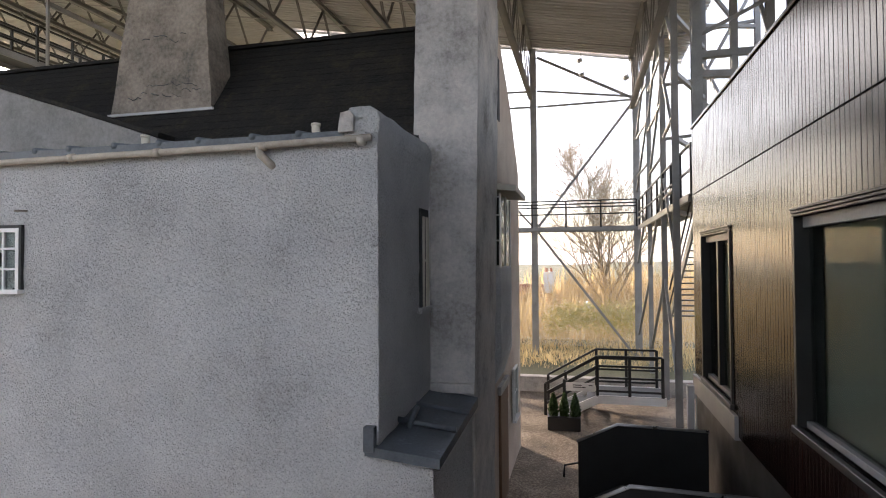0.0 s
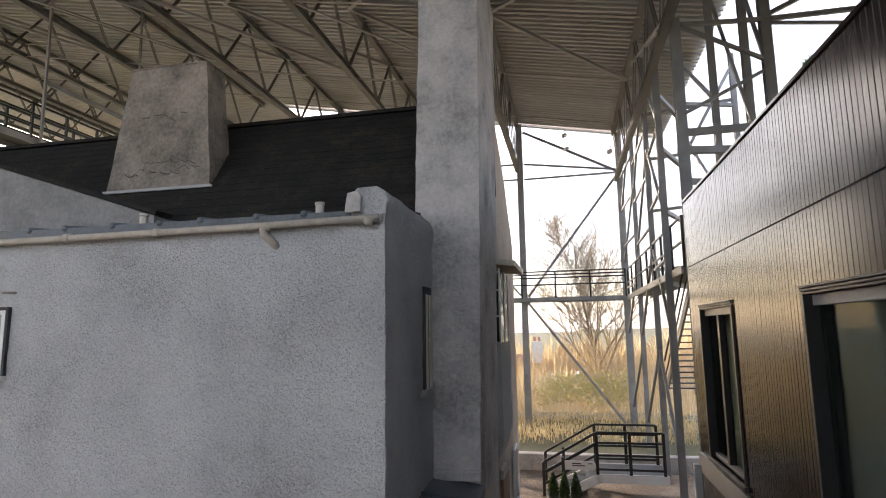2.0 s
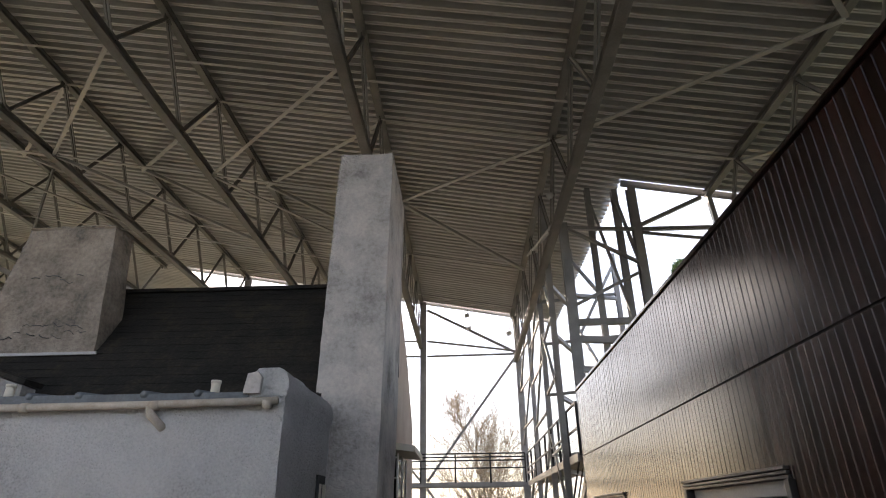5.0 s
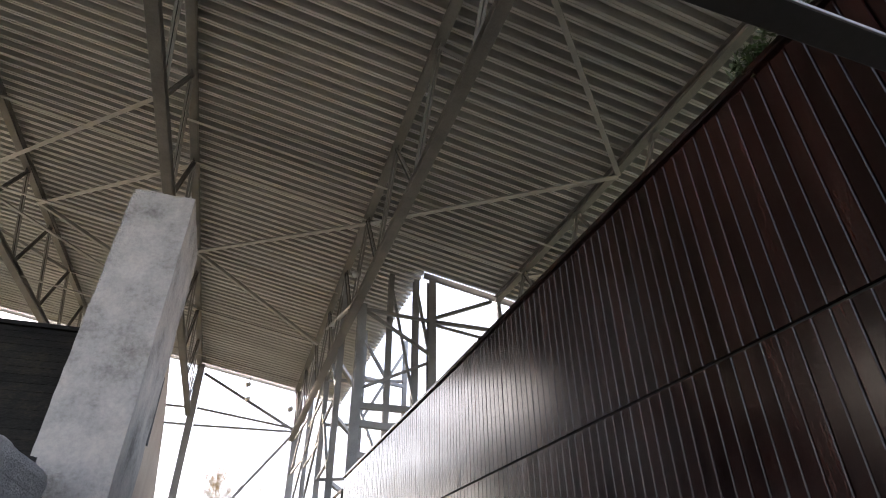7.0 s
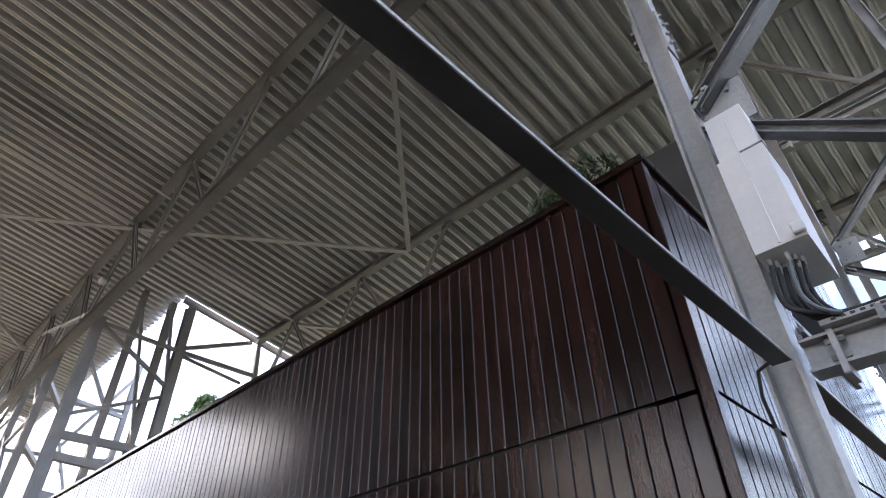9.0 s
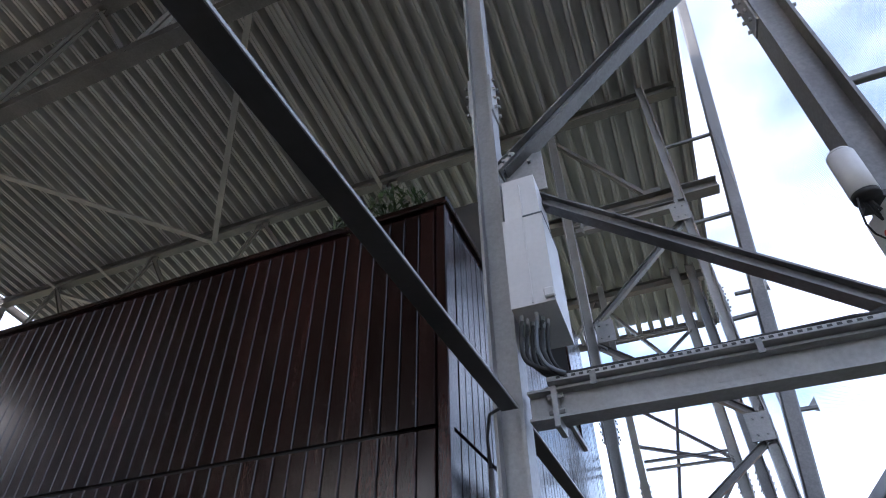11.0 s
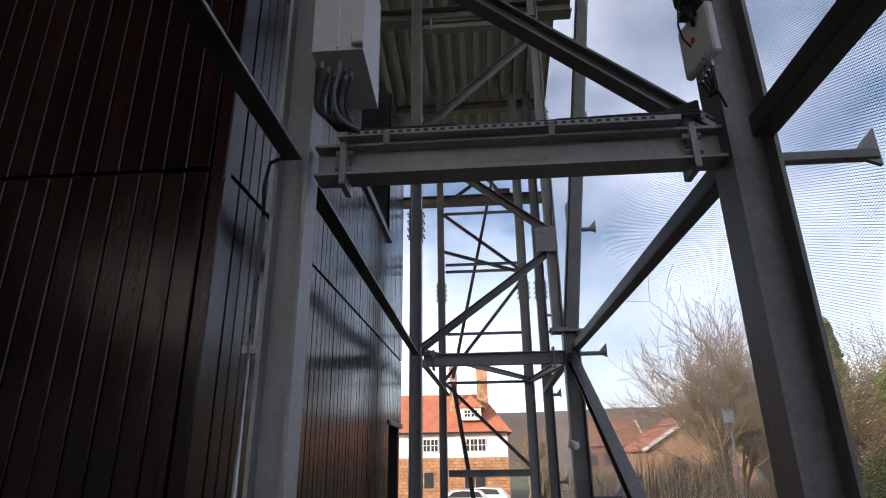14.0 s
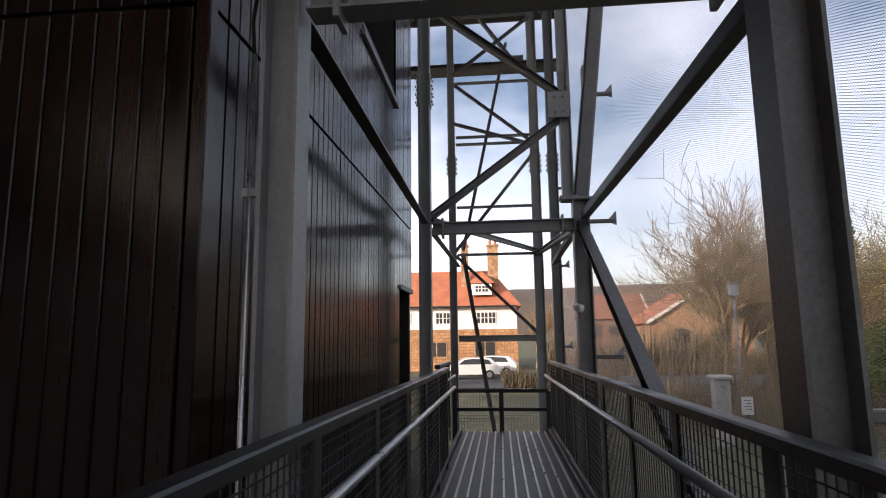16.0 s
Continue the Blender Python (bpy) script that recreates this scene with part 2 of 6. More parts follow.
def translucent(m, amount):
    """Lets light pass through thin leaves and twigs."""
    nt = m.node_tree
    b = nt.nodes["Principled BSDF"]
    src = b.inputs["Base Color"].links[0].from_socket
    tr = nt.nodes.new("ShaderNodeBsdfTranslucent")
    nt.links.new(src, tr.inputs["Color"])
    ms = nt.nodes.new("ShaderNodeMixShader")
    ms.inputs[0].default_value = amount
    nt.links.new(b.outputs[0], ms.inputs[1])
    nt.links.new(tr.outputs[0], ms.inputs[2])
    nt.links.new(ms.outputs[0], nt.nodes["Material Output"].inputs["Surface"])


translucent(TWIG, 0.5), translucent(LEAFY, 0.5), translucent(GREEN, 0.25), translucent(CONIFER, 0.3)
HILL = surface("hill_side", [(0.3, (0.065, 0.048, 0.036)), (0.7, (0.13, 0.095, 0.068))], 0.03, 0.6, (0.9, 0.95), 0.0)
ASPHALT = surface("asphalt", [(0.3, grey(0.035)), (0.7, grey(0.065))], 0.8, 40, (0.8, 0.95), 0.4, 0.008)
# Near-black that paints the shade of unlit rooms and window recesses.
DARKSHADE = surface("dark_shade", [(0.3, grey(0.03)), (0.7, grey(0.06))], 1, 10, (0.8, 0.9), 0.0)
CARPAINT = surface("white_car_paint", [(0.3, grey(0.70)), (0.7, grey(0.76))], 1, 20, (0.15, 0.25), 0.0, coat=0.8)
RUBBER = surface("rubber", [(0.3, grey(0.012)), (0.7, grey(0.025))], 5, 60, (0.7, 0.85), 0.1, 0.002)
RED = surface("red_mark", [(0.3, (0.5, 0.03, 0.02)), (0.7, (0.62, 0.05, 0.03))], 5, 60, (0.5, 0.6), 0.0)


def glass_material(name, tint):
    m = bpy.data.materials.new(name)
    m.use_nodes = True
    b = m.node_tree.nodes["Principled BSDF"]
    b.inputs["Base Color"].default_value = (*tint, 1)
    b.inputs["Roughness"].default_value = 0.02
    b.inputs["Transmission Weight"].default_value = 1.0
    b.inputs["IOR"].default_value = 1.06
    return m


BLIND = surface("grey_green_blind", [(0.3, (0.13, 0.145, 0.12)), (0.7, (0.18, 0.195, 0.165))], 1.0, 30, (0.8, 0.9), 0.0)
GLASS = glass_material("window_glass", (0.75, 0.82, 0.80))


def mesh_material(name, scale, cover, axis, flat=0.8):
    """Woven metal rings: a fine diagonal lattice of wire with open gaps."""
    m = bpy.data.materials.new(name)
    m.use_nodes = True
    nt = m.node_tree
    b = nt.nodes["Principled BSDF"]
    b.inputs["Base Color"].default_value = (0.70, 0.70, 0.71, 1)
    b.inputs["Metallic"].default_value, b.inputs["Roughness"].default_value = 0.5, 0.4
    geo = nt.nodes.new("ShaderNodeNewGeometry")
    sep = nt.nodes.new("ShaderNodeSeparateXYZ")
    nt.links.new(geo.outputs["Position"], sep.inputs[0])
    waves = []
    for sgn in (1.0, -1.0):
        mul = nt.nodes.new("ShaderNodeMath")
        mul.operation, mul.inputs[1].default_value = "MULTIPLY_ADD", sgn * flat
        nt.links.new(sep.outputs["Z"], mul.inputs[0])
        nt.links.new(sep.outputs[axis], mul.inputs[2])
        fr = nt.nodes.new("ShaderNodeMath")
        fr.operation, fr.inputs[1].default_value = "MULTIPLY", scale
        nt.links.new(mul.outputs[0], fr.inputs[0])
        f2 = nt.nodes.new("ShaderNodeMath")
        f2.operation = "FRACT"
        nt.links.new(fr.outputs[0], f2.inputs[0])
        lt = nt.nodes.new("ShaderNodeMath")
        lt.operation, lt.inputs[1].default_value = "LESS_THAN", cover
        nt.links.new(f2.outputs[0], lt.inputs[0])
        waves.append(lt.outputs[0])
    mxx = nt.nodes.new("ShaderNodeMath")
    mxx.operation = "MAXIMUM"
    nt.links.new(waves[0], mxx.inputs[0])
    nt.links.new(waves[1], mxx.inputs[1])
    tr = nt.nodes.new("ShaderNodeBsdfTransparent")
    ms = nt.nodes.new("ShaderNodeMixShader")
    nt.links.new(mxx.outputs[0], ms.inputs[0])
    nt.links.new(tr.outputs[0], ms.inputs[1])
    nt.links.new(b.outputs[0], ms.inputs[2])
    nt.links.new(ms.outputs[0], nt.nodes["Material Output"].inputs["Surface"])
    return m


RINGS_X = mesh_material("ring_mesh_side", 27.0, 0.20, "X", 2.5)
RINGS_END = mesh_material("ring_mesh_end", 30.0, 0.10, "X")
# Covers of the next two are set by how much light they hold back.
RINGS_WEST = mesh_material("ring_mesh_west", 30.0, 0.26, "Y")
RINGS_SOUTH = mesh_material("ring_mesh_south", 30.0, 0.17, "X")


# ---- building helpers ----
def obj(name, verts, faces, mat, parent=None, label="", smooth=False):
    me = bpy.data.meshes.new(name)
    me.from_pydata([tuple(v) for v in verts], [], faces)
    me.materials.append(mat)
    if smooth:
        me.polygons.foreach_set("use_smooth", [True] * len(me.polygons))
    me.update()
    ob = new(name, me)
    if parent:
        ob.parent = parent
    if label:
        ob["label"] = label
    return ob


def part(name, bm, mat, parent=None, label="", smooth=False):
    me = bpy.data.meshes.new(name)
    bm.to_mesh(me)
    bm.free()
    me.materials.append(mat)
    if smooth:
        me.polygons.foreach_set("use_smooth", [True] * len(me.polygons))
    ob = new(name, me)
    if parent:
        ob.parent = parent
    if label:
        ob["label"] = label
    return ob


def thing(name, label, category, group="", kind=""):
    return tagged(new(name), label, category, group, kind)


def add_box(bm, lo, hi, bevel=0.0, m=None):
    r = bmesh.ops.create_cube(bm, size=1.0)
    vs = r["verts"]
    c = [(a + b) / 2 for a, b in zip(lo, hi)]
    d = [abs(b - a) for a, b in zip(lo, hi)]
    for v in vs:
        v.co = Vector((c[0] + v.co.x * d[0], c[1] + v.co.y * d[1], c[2] + v.co.z * d[2]))
        if m:
            v.co = m @ v.co
    if bevel:
        es = list({e for v in vs for e in v.link_edges})
        bmesh.ops.bevel(bm, geom=es, offset=bevel, segments=1, affect="EDGES")
    return vs


def box(name, lo, hi, mat, parent=None, label="", bevel=0.0):
    bm = bmesh.new()
    add_box(bm, lo, hi, bevel)
    return part(name, bm, mat, parent, label)


def sweep(profile, p, q, up=(0, 0, 1)):
    """Verts and faces of a closed profile (u across, v along up) run from p to q."""
    p, q = Vector(p), Vector(q)
    d = (q - p).normalized()
    up = Vector(up)
    if abs(d.dot(up)) > 0.98:
        up = Vector((0, 1, 0)) if abs(d.y) < 0.9 else Vector((1, 0, 0))
    u = d.cross(up).normalized()
    v = u.cross(d).normalized()
    n = len(profile)
    verts = [o + u * a + v * b for o in (p, q) for a, b in profile]
    faces = [(i, (i + 1) % n, n + (i + 1) % n, n + i) for i in range(n)]
    faces += [tuple(range(n - 1, -1, -1)), tuple(range(n, 2 * n))]
    return verts, faces


def h_profile(w, h, t=0.012, tw=0.008):
    a, b = w / 2, h / 2
    c = tw / 2
    return [(-a, -b), (a, -b), (a, -b + t), (c, -b + t), (c, b - t), (a, b - t), (a, b), (-a, b), (-a, b - t), (-c, b - t), (-c, -b + t), (-a, -b + t)]


def l_profile(w, h, t=0.008):
    return [(-w / 2, -h / 2), (w / 2, -h / 2), (w / 2, -h / 2 + t), (-w / 2 + t, -h / 2 + t), (-w / 2 + t, h / 2), (-w / 2, h / 2)]


def r_profile(w, h, c=0.006):
    a, b = w / 2, h / 2
    return [(-a + c, -b), (a - c, -b), (a, -b + c), (a, b - c), (a - c, b), (-a + c, b), (-a, b - c), (-a, -b + c)]


def o_profile(r, n=10):
    return [(r * math.cos(2 * math.pi * i / n), r * math.sin(2 * math.pi * i / n)) for i in range(n)]


def bar(name, p, q, profile, mat, parent=None, label="", up=(0, 0, 1), smooth=False):
    v, f = sweep(profile, p, q, up)
    return obj(name, v, f, mat, parent, label, smooth)


def tube(name, pts, r, mat, parent=None, label="", n=8):
    """A bent round bar through pts, as one mesh."""
    pts = [Vector(p) for p in pts]
    verts, faces = [], []
    side = None
    for i, p in enumerate(pts):
        d = (pts[min(i + 1, len(pts) - 1)] - pts[max(i - 1, 0)]).normalized()
        if side is None:
            side = d.cross(Vector((0, 0, 1)) if abs(d.z) < 0.9 else Vector((1, 0, 0))).normalized()
        side = (side - d * side.dot(d)).normalized()
        o = d.cross(side)
        verts += [p + (side * math.cos(a) + o * math.sin(a)) * r for a in (2 * math.pi * k / n for k in range(n))]
    for i in range(len(pts) - 1):
        for k in range(n):
            faces.append((i * n + k, i * n + (k + 1) % n, (i + 1) * n + (k + 1) % n, (i + 1) * n + k))
    faces += [tuple(range(n - 1, -1, -1)), tuple(range(len(verts) - n, len(verts)))]
    return obj(name, verts, faces, mat, parent, label, True)


def eased(pts, n=5):
    """Points along a smooth curve through pts."""
    pts = [Vector(p) for p in pts]
    out = []
    for i in range(len(pts) - 1):
        a, b, c, d = pts[max(i - 1, 0)], pts[i], pts[i + 1], pts[min(i + 2, len(pts) - 1)]
        for k in range(n):
            t = k / n
            out.append(0.5 * (2 * b + (c - a) * t + (2 * a - 5 * b + 4 * c - d) * t * t + (3 * b - a - 3 * c + d) * t ** 3))
    return out + [pts[-1]]


def rough_prism(name, poly, y0, y1, axis, mat, parent=None, label="", cell=0.12, amp=0.012):
    """A solid of constant section, its faces cut into cells and pushed by noise as hand-thrown render is."""
    bm = bmesh.new()
    def place(u, v, w):
        return (u, w, v) if axis == "y" else (w, u, v)
    a = [bm.verts.new(place(u, v, y0)) for u, v in poly]
    b = [bm.verts.new(place(u, v, y1)) for u, v in poly]
    n = len(poly)
    bm.faces.new(a)
    bm.faces.new(b[::-1])
    for i in range(n):
        bm.faces.new((a[i], b[i], b[(i + 1) % n], a[(i + 1) % n]))
    bmesh.ops.recalc_face_normals(bm, faces=bm.faces)
    bmesh.ops.triangulate(bm, faces=bm.faces)
    lim = cell
    for _ in range(9):
        es = [e for e in bm.edges if e.calc_length() > lim * 1.6]
        if not es or len(bm.faces) > 60000:
            break
        bmesh.ops.subdivide_edges(bm, edges=es, cuts=1)
        bmesh.ops.triangulate(bm, faces=[f for f in bm.faces if len(f.verts) > 3])
    bm.normal_update()
    for v in bm.verts:
        k = noise.noise(v.co * 5.0) * amp + noise.noise(v.co * 1.3 + Vector((7, 3, 1))) * amp * 1.2
        v.co += v.normal * k
    return part(name, bm, mat, parent, label)


# ---- ground ----
def ground_z(x, y):
    k = min(max((x - 9) / 24.0, 0.0), 1.0)
    n = min(max((y - 33) / 24.0, 0.0), 1.0) * (1.0 - k)
    return 1.3 * k * k * (3 - 2 * k) - 4.5 * n * n * (3 - 2 * n)


def make_ground():
    xs = [-1500, -300, -80, -40, -20, -14] + [-12 + i * 1.5 for i in range(40)] + [52, 60, 75, 100, 200, 500, 1500]
    ys = [-1500, -300, -100, -60, -40, -30] + [-25 + i * 1.5 for i in range(60)] + [70, 80, 110, 150, 400, 1500]
    verts = [(x, y, ground_z(x, y) + 0.05 * noise.noise((x * 0.2, y * 0.2, 0)) * (x > 9 or y > 22)) for y in ys for x in xs]
    n = len(xs)
    faces = [(j * n + i, j * n + i + 1, (j + 1) * n + i + 1, (j + 1) * n + i) for j in range(len(ys) - 1) for i in range(n - 1)]
    return tagged(obj("ground", verts, faces, GRASS, smooth=True), "winter lawn of dull green grass", "ground", kind="structure")


make_ground()
_gv, _gf = [], []
for _j in range(30):
    for _i in range(31):
        _gv.append((-16 + _i * 0.8, -2.4 + _j * 0.8, 0.02 + 0.012 * noise.noise((_i * 0.9, _j * 0.9, 2))))
_gf = [(j * 31 + i, j * 31 + i + 1, (j + 1) * 31 + i + 1, (j + 1) * 31 + i) for j in range(29) for i in range(30)]
tagged(obj("pavement", _gv, _gf, GRAVEL, smooth=True), "compacted brown gravel path beside the house", "gravel", kind="structure")
_rv = [(36.0, -40, 1.36), (45.5, -40, 1.36), (45.5, 40, 1.36), (36.0, 40, 1.36)]
tagged(obj("road", _rv, [(0, 1, 2, 3)], ASPHALT), "grey asphalt road in front of the far house", "road", kind="structure")
box_wall = box("low_wall", (-9, 20.5, 0.0), (9, 20.9, 0.55), CEMENT, None, "", 0.02)
tagged(box_wall, "low stone retaining wall at the end of the path", "wall", kind="structure")


# ---- great roof ----
def roof_z(x):
    return 14.88 - 0.178 * x


ROOF_W, ROOF_E, ROOF_S, ROOF_N, NOTCH_X, NOTCH_Y = -48.0, 13.8, -2.0, 29.0, 4.8, 15.1


def make_roof():
    """Trapezoidal steel sheet, ribs running down the slope."""
    pitch, deep = 0.29, 0.30
    prof = []
    y = ROOF_S
    while y < 80.2:
        prof += [(y, 0.0), (y + 0.040, 0.0), (y + 0.047, 0.020), (y + 0.063, 0.020), (y + 0.070, 0.0), (y + 0.110, 0.0), (y + 0.125, deep), (y + 0.275, deep)]
        y += pitch
    def sheet(x0, x1, ymax, name):
        pr = [p for p in prof if p[0] <= ymax]
        n = len(pr)
        cuts = [x0 + (x1 - x0) * i / 6 for i in range(7)]
        verts, faces = [], []
        for x in cuts:
            verts += [(x, py, roof_z(x) + pz) for py, pz in pr]
        for x in cuts:
            verts += [(x, py, roof_z(x) + pz + 0.006) for py, pz in pr]
        off = n * 7
        for k in range(6):
            for i in range(n - 1):
                a = k * n + i
                faces.append((a, a + 1, a + n + 1, a + n))
                faces.append((off + a, off + a + n, off + a + n + 1, off + a + 1))
        for k in (0, 6):
            for i in range(n - 1):
                a = k * n + i
                faces.append((a, a + 1, off + a + 1, off + a))
        return tagged(obj(name, verts, faces, SHEET), "ribbed galvanised steel roof sheeting seen from below", "roof", kind="structure")
    sheet(-16.0, NOTCH_X, ROOF_N, "ceiling_roof")
    sheet(ROOF_W, -16.0, 80.0, "ceiling_roof_west")
    sheet(NOTCH_X, ROOF_E, NOTCH_Y, "ceiling_roof_low")
    for nm, p, q in (("trim_eave", (-16.0, ROOF_N + 0.02, roof_z(-16.0) - 0.03), (NOTCH_X, ROOF_N + 0.02, roof_z(NOTCH_X) - 0.03)),
                     ("trim_eave_low", (NOTCH_X, NOTCH_Y + 0.02, roof_z(NOTCH_X) - 0.03), (ROOF_E, NOTCH_Y + 0.02, roof_z(ROOF_E) - 0.03)),
                     ("trim_eave_south", (ROOF_W, ROOF_S - 0.03, roof_z(ROOF_W) - 0.03), (ROOF_E, ROOF_S - 0.03, roof_z(ROOF_E) - 0.03)),
                     ("trim_eave_east", (ROOF_E + 0.02, ROOF_S, roof_z(ROOF_E) - 0.03), (ROOF_E + 0.02, NOTCH_Y, roof_z(ROOF_E) - 0.03))):
        tagged(bar(nm, p, q, r_profile(0.06, 0.22), SHEET if nm == "trim_eave" else TRUSS), "folded steel edge trim of the roof", "trim", kind="structure")


make_roof()


def twin_angle(name, p, q, t, w=0.075, gap=0.022):
    """Two steel angles back to back with a slot between them, as one mesh."""
    verts, faces = [], []
    for s in (-1, 1):
        prof = [(s * gap / 2, -w / 2), (s * (gap / 2 + 0.05), -w / 2), (s * (gap / 2 + 0.05), -w / 2 + 0.009), (s * (gap / 2 + 0.009), -w / 2 + 0.009), (s * (gap / 2 + 0.009), w / 2), (s * gap / 2, w / 2)]
        v, f = sweep(prof[::s], p, q)
        faces += [tuple(k + len(verts) for k in face) for face in f]
        verts += v
    return obj(name, verts, faces, TRUSS, t)


def make_truss(x, y0, y1, depth=2.40):
    """Top and bottom chords laced by a zigzag of twin angles, with gussets at the nodes."""
    t = thing("roof_truss", "long grey steel lattice truss under the roof sheeting", "truss", "roof trusses")
    zt = roof_z(x) - 0.13
    zb = zt - depth
    bar("top_chord", (x, y0, zt), (x, y1, zt), h_profile(0.19, 0.20), TRUSS, t)
    bar("bottom_chord", (x, y0, zb), (x, y1 - 0.3, zb), h_profile(0.21, 0.20), TRUSS, t)
    y = 13.0 - 3.1 * 5
    while y < y1:
        low, nxt = y + 1.55, y + 3.1
        if y > y0 and low < y1 - 0.2:
            twin_angle("web_member", (x, y, zt - 0.08), (x, low, zb + 0.08), t)
        if low > y0 and nxt < y1 + 0.2:
            twin_angle("web_member", (x, low, zb + 0.08), (x, min(nxt, y1 - 0.1), zt - 0.08), t)
        if y > y0:
            box("gusset", (x - 0.009, y - 0.17, zt - 0.26), (x + 0.009, y + 0.17, zt - 0.09), TRUSS, t)
        if y0 < low < y1 - 0.4:
            box("gusset", (x - 0.009, low - 0.17, zb + 0.09), (x + 0.009, low + 0.17, zb + 0.26), TRUSS, t)
        y = nxt
    return t


for _x in (-35.8, -31.0, -26.2, -21.5):
    make_truss(_x, -1.9, 45.8)
for _x in (-16.7, -11.9, -7.1, 2.47):
    make_truss(_x, -1.9, 29.0)
make_truss(-2.3, -1.9, 29.0, 2.45)
make_truss(7.25, -1.9, 15.0)
make_truss(12.0, -1.9, 15.0)


def brace(p, q, w=0.07, mat=None):
    return tagged(bar("roof_brace", p, q, l_profile(w, w), mat or PALESTEEL), "slim pale steel angle brace tying the roof trusses", "brace", "roof braces")


_tx = (-31.0, -26.2, -21.5, -16.7, -11.9, -7.1, -2.3, 2.47, 7.25, 12.0)
for _i in range(len(_tx) - 1):
    _a, _b = _tx[_i], _tx[_i + 1]
    _n = 29.0 if _b < 4 else 15.0
    for _y in (3.9, 11.4, 13.0, 17.6, 22.3, 27.2):
        if _y < _n - 0.5:
            brace((_a, _y, roof_z(_a) - 0.2), (_b, _y, roof_z(_b) - 0.2), 0.09)
    # zigzag in the plane of the roof
    _s, _m, _e = (13.0, 8.1, 3.5) if _a > 0 else (13.0, 17.6, 22.1)
    brace((_a, _s if _a > 0 else _m, roof_z(_a) - 0.30), (_b, _m if _a > 0 else _s, roof_z(_b) - 0.30), 0.13)
    brace((_b, _m if _a > 0 else _e, roof_z(_b) - 0.30), (_a, _e if _a > 0 else _m, roof_z(_a) - 0.30), 0.11)
    # zigzag between the bottom chords
    if _b < 0:
        _k = -1 if _i % 2 else 1
        for _p, _q in ((13.4, 8.3), (13.4, 17.9)):
            brace((_a if _k < 0 else _b, _p if _k < 0 else _q, roof_z(_a if _k < 0 else _b) - 2.5), (_b if _k < 0 else _a, _q if _k < 0 else _p, roof_z(_b if _k < 0 else _a) - 2.5), 0.09)
        for _y in (13.4, 18.4):
            brace((_a, _y, roof_z(_a) - 2.5), (_b, _y, roof_z(_b) - 2.5), 0.06)


# ---- steel columns ----
def make_column(x, y, z0, z1, w=0.20, d=0.20, splice=None, along="x", group="box columns", mat=None):
    t = thing("steel_column", "grey galvanised steel H-section column with bolted splice", "column", group)
    up = (1, 0, 0) if along == "x" else (0, 1, 0)
    bar("shaft", (x, y, z0), (x, y, z1), h_profile(w, d, 0.016, 0.012), mat or STEEL, t, "", up)
    box("base_plate", (x - w * 0.8, y - d * 0.8, z0), (x + w * 0.8, y + d * 0.8, z0 + 0.025), STEEL, t)
    for zs in splice or ():
        for s in (-1, 1):
            pl = box("splice_plate", (x - 0.07, y + s * (d / 2 + 0.004) - 0.008, zs - 0.2), (x + 0.07, y + s * (d / 2 + 0.004) + 0.008, zs + 0.2), STEEL, t) if along != "x" else \
                box("splice_plate", (x + s * (w / 2 + 0.004) - 0.008, y - 0.07, zs - 0.2), (x + s * (w / 2 + 0.004) + 0.008, y + 0.07, zs + 0.2), STEEL, t)
            for kz in (-0.15, -0.05, 0.05, 0.15):
                for ks in (-0.045, 0.045):
                    c = (x + s * (w / 2 + 0.02), y + ks, zs + kz) if along == "x" else (x + ks, y + s * (d / 2 + 0.02), zs + kz)
                    e = (c[0] + s * 0.018, c[1], c[2]) if along == "x" else (c[0], c[1] + s * 0.018, c[2])
                    bar("bolt", c, e, o_profile(0.014, 6), STEEL, pl)
    return t


SOUTH_L, SOUTH_R = 0.295, -1.51
P2_L, P2_R = 0.36, -1.44
PORTALS = (-2.3, 2.42, 7.05, 11.65)
ROOF_AT = {x: roof_z(x) - 0.1 for x in PORTALS}
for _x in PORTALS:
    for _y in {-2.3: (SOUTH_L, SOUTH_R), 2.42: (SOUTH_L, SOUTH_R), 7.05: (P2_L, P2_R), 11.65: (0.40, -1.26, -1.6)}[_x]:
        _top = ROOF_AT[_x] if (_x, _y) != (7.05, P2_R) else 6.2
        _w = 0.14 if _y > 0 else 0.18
        # Outer legs take the darker steel, which paints their shaded faces.
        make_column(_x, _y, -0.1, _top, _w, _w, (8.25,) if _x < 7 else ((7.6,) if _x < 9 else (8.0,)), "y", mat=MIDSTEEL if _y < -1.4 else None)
# above the second portal the outer leg forks: a slim upright and a raking tube carrying the mesh
make_column(7.05, -1.31, 6.2, ROOF_AT[7.05], 0.13, 0.13, (9.0,), "y")
_t = thing("raking_post", "dark steel tube raking outwards to carry the mesh", "post")
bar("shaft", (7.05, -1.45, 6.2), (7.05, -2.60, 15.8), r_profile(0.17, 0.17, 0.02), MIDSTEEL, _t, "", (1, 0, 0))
box("base_plate", (6.94, -1.58, 6.18), (7.16, -1.23, 6.205), STEEL, _t)
for _z in (8.7, 10.3, 11.9):
    bar("tie_arm", (7.05, -1.36, _z), (7.05, -1.38 - 0.118 * (_z - 6.2), _z + 0.02), r_profile(0.05, 0.05), MIDSTEEL, _t)


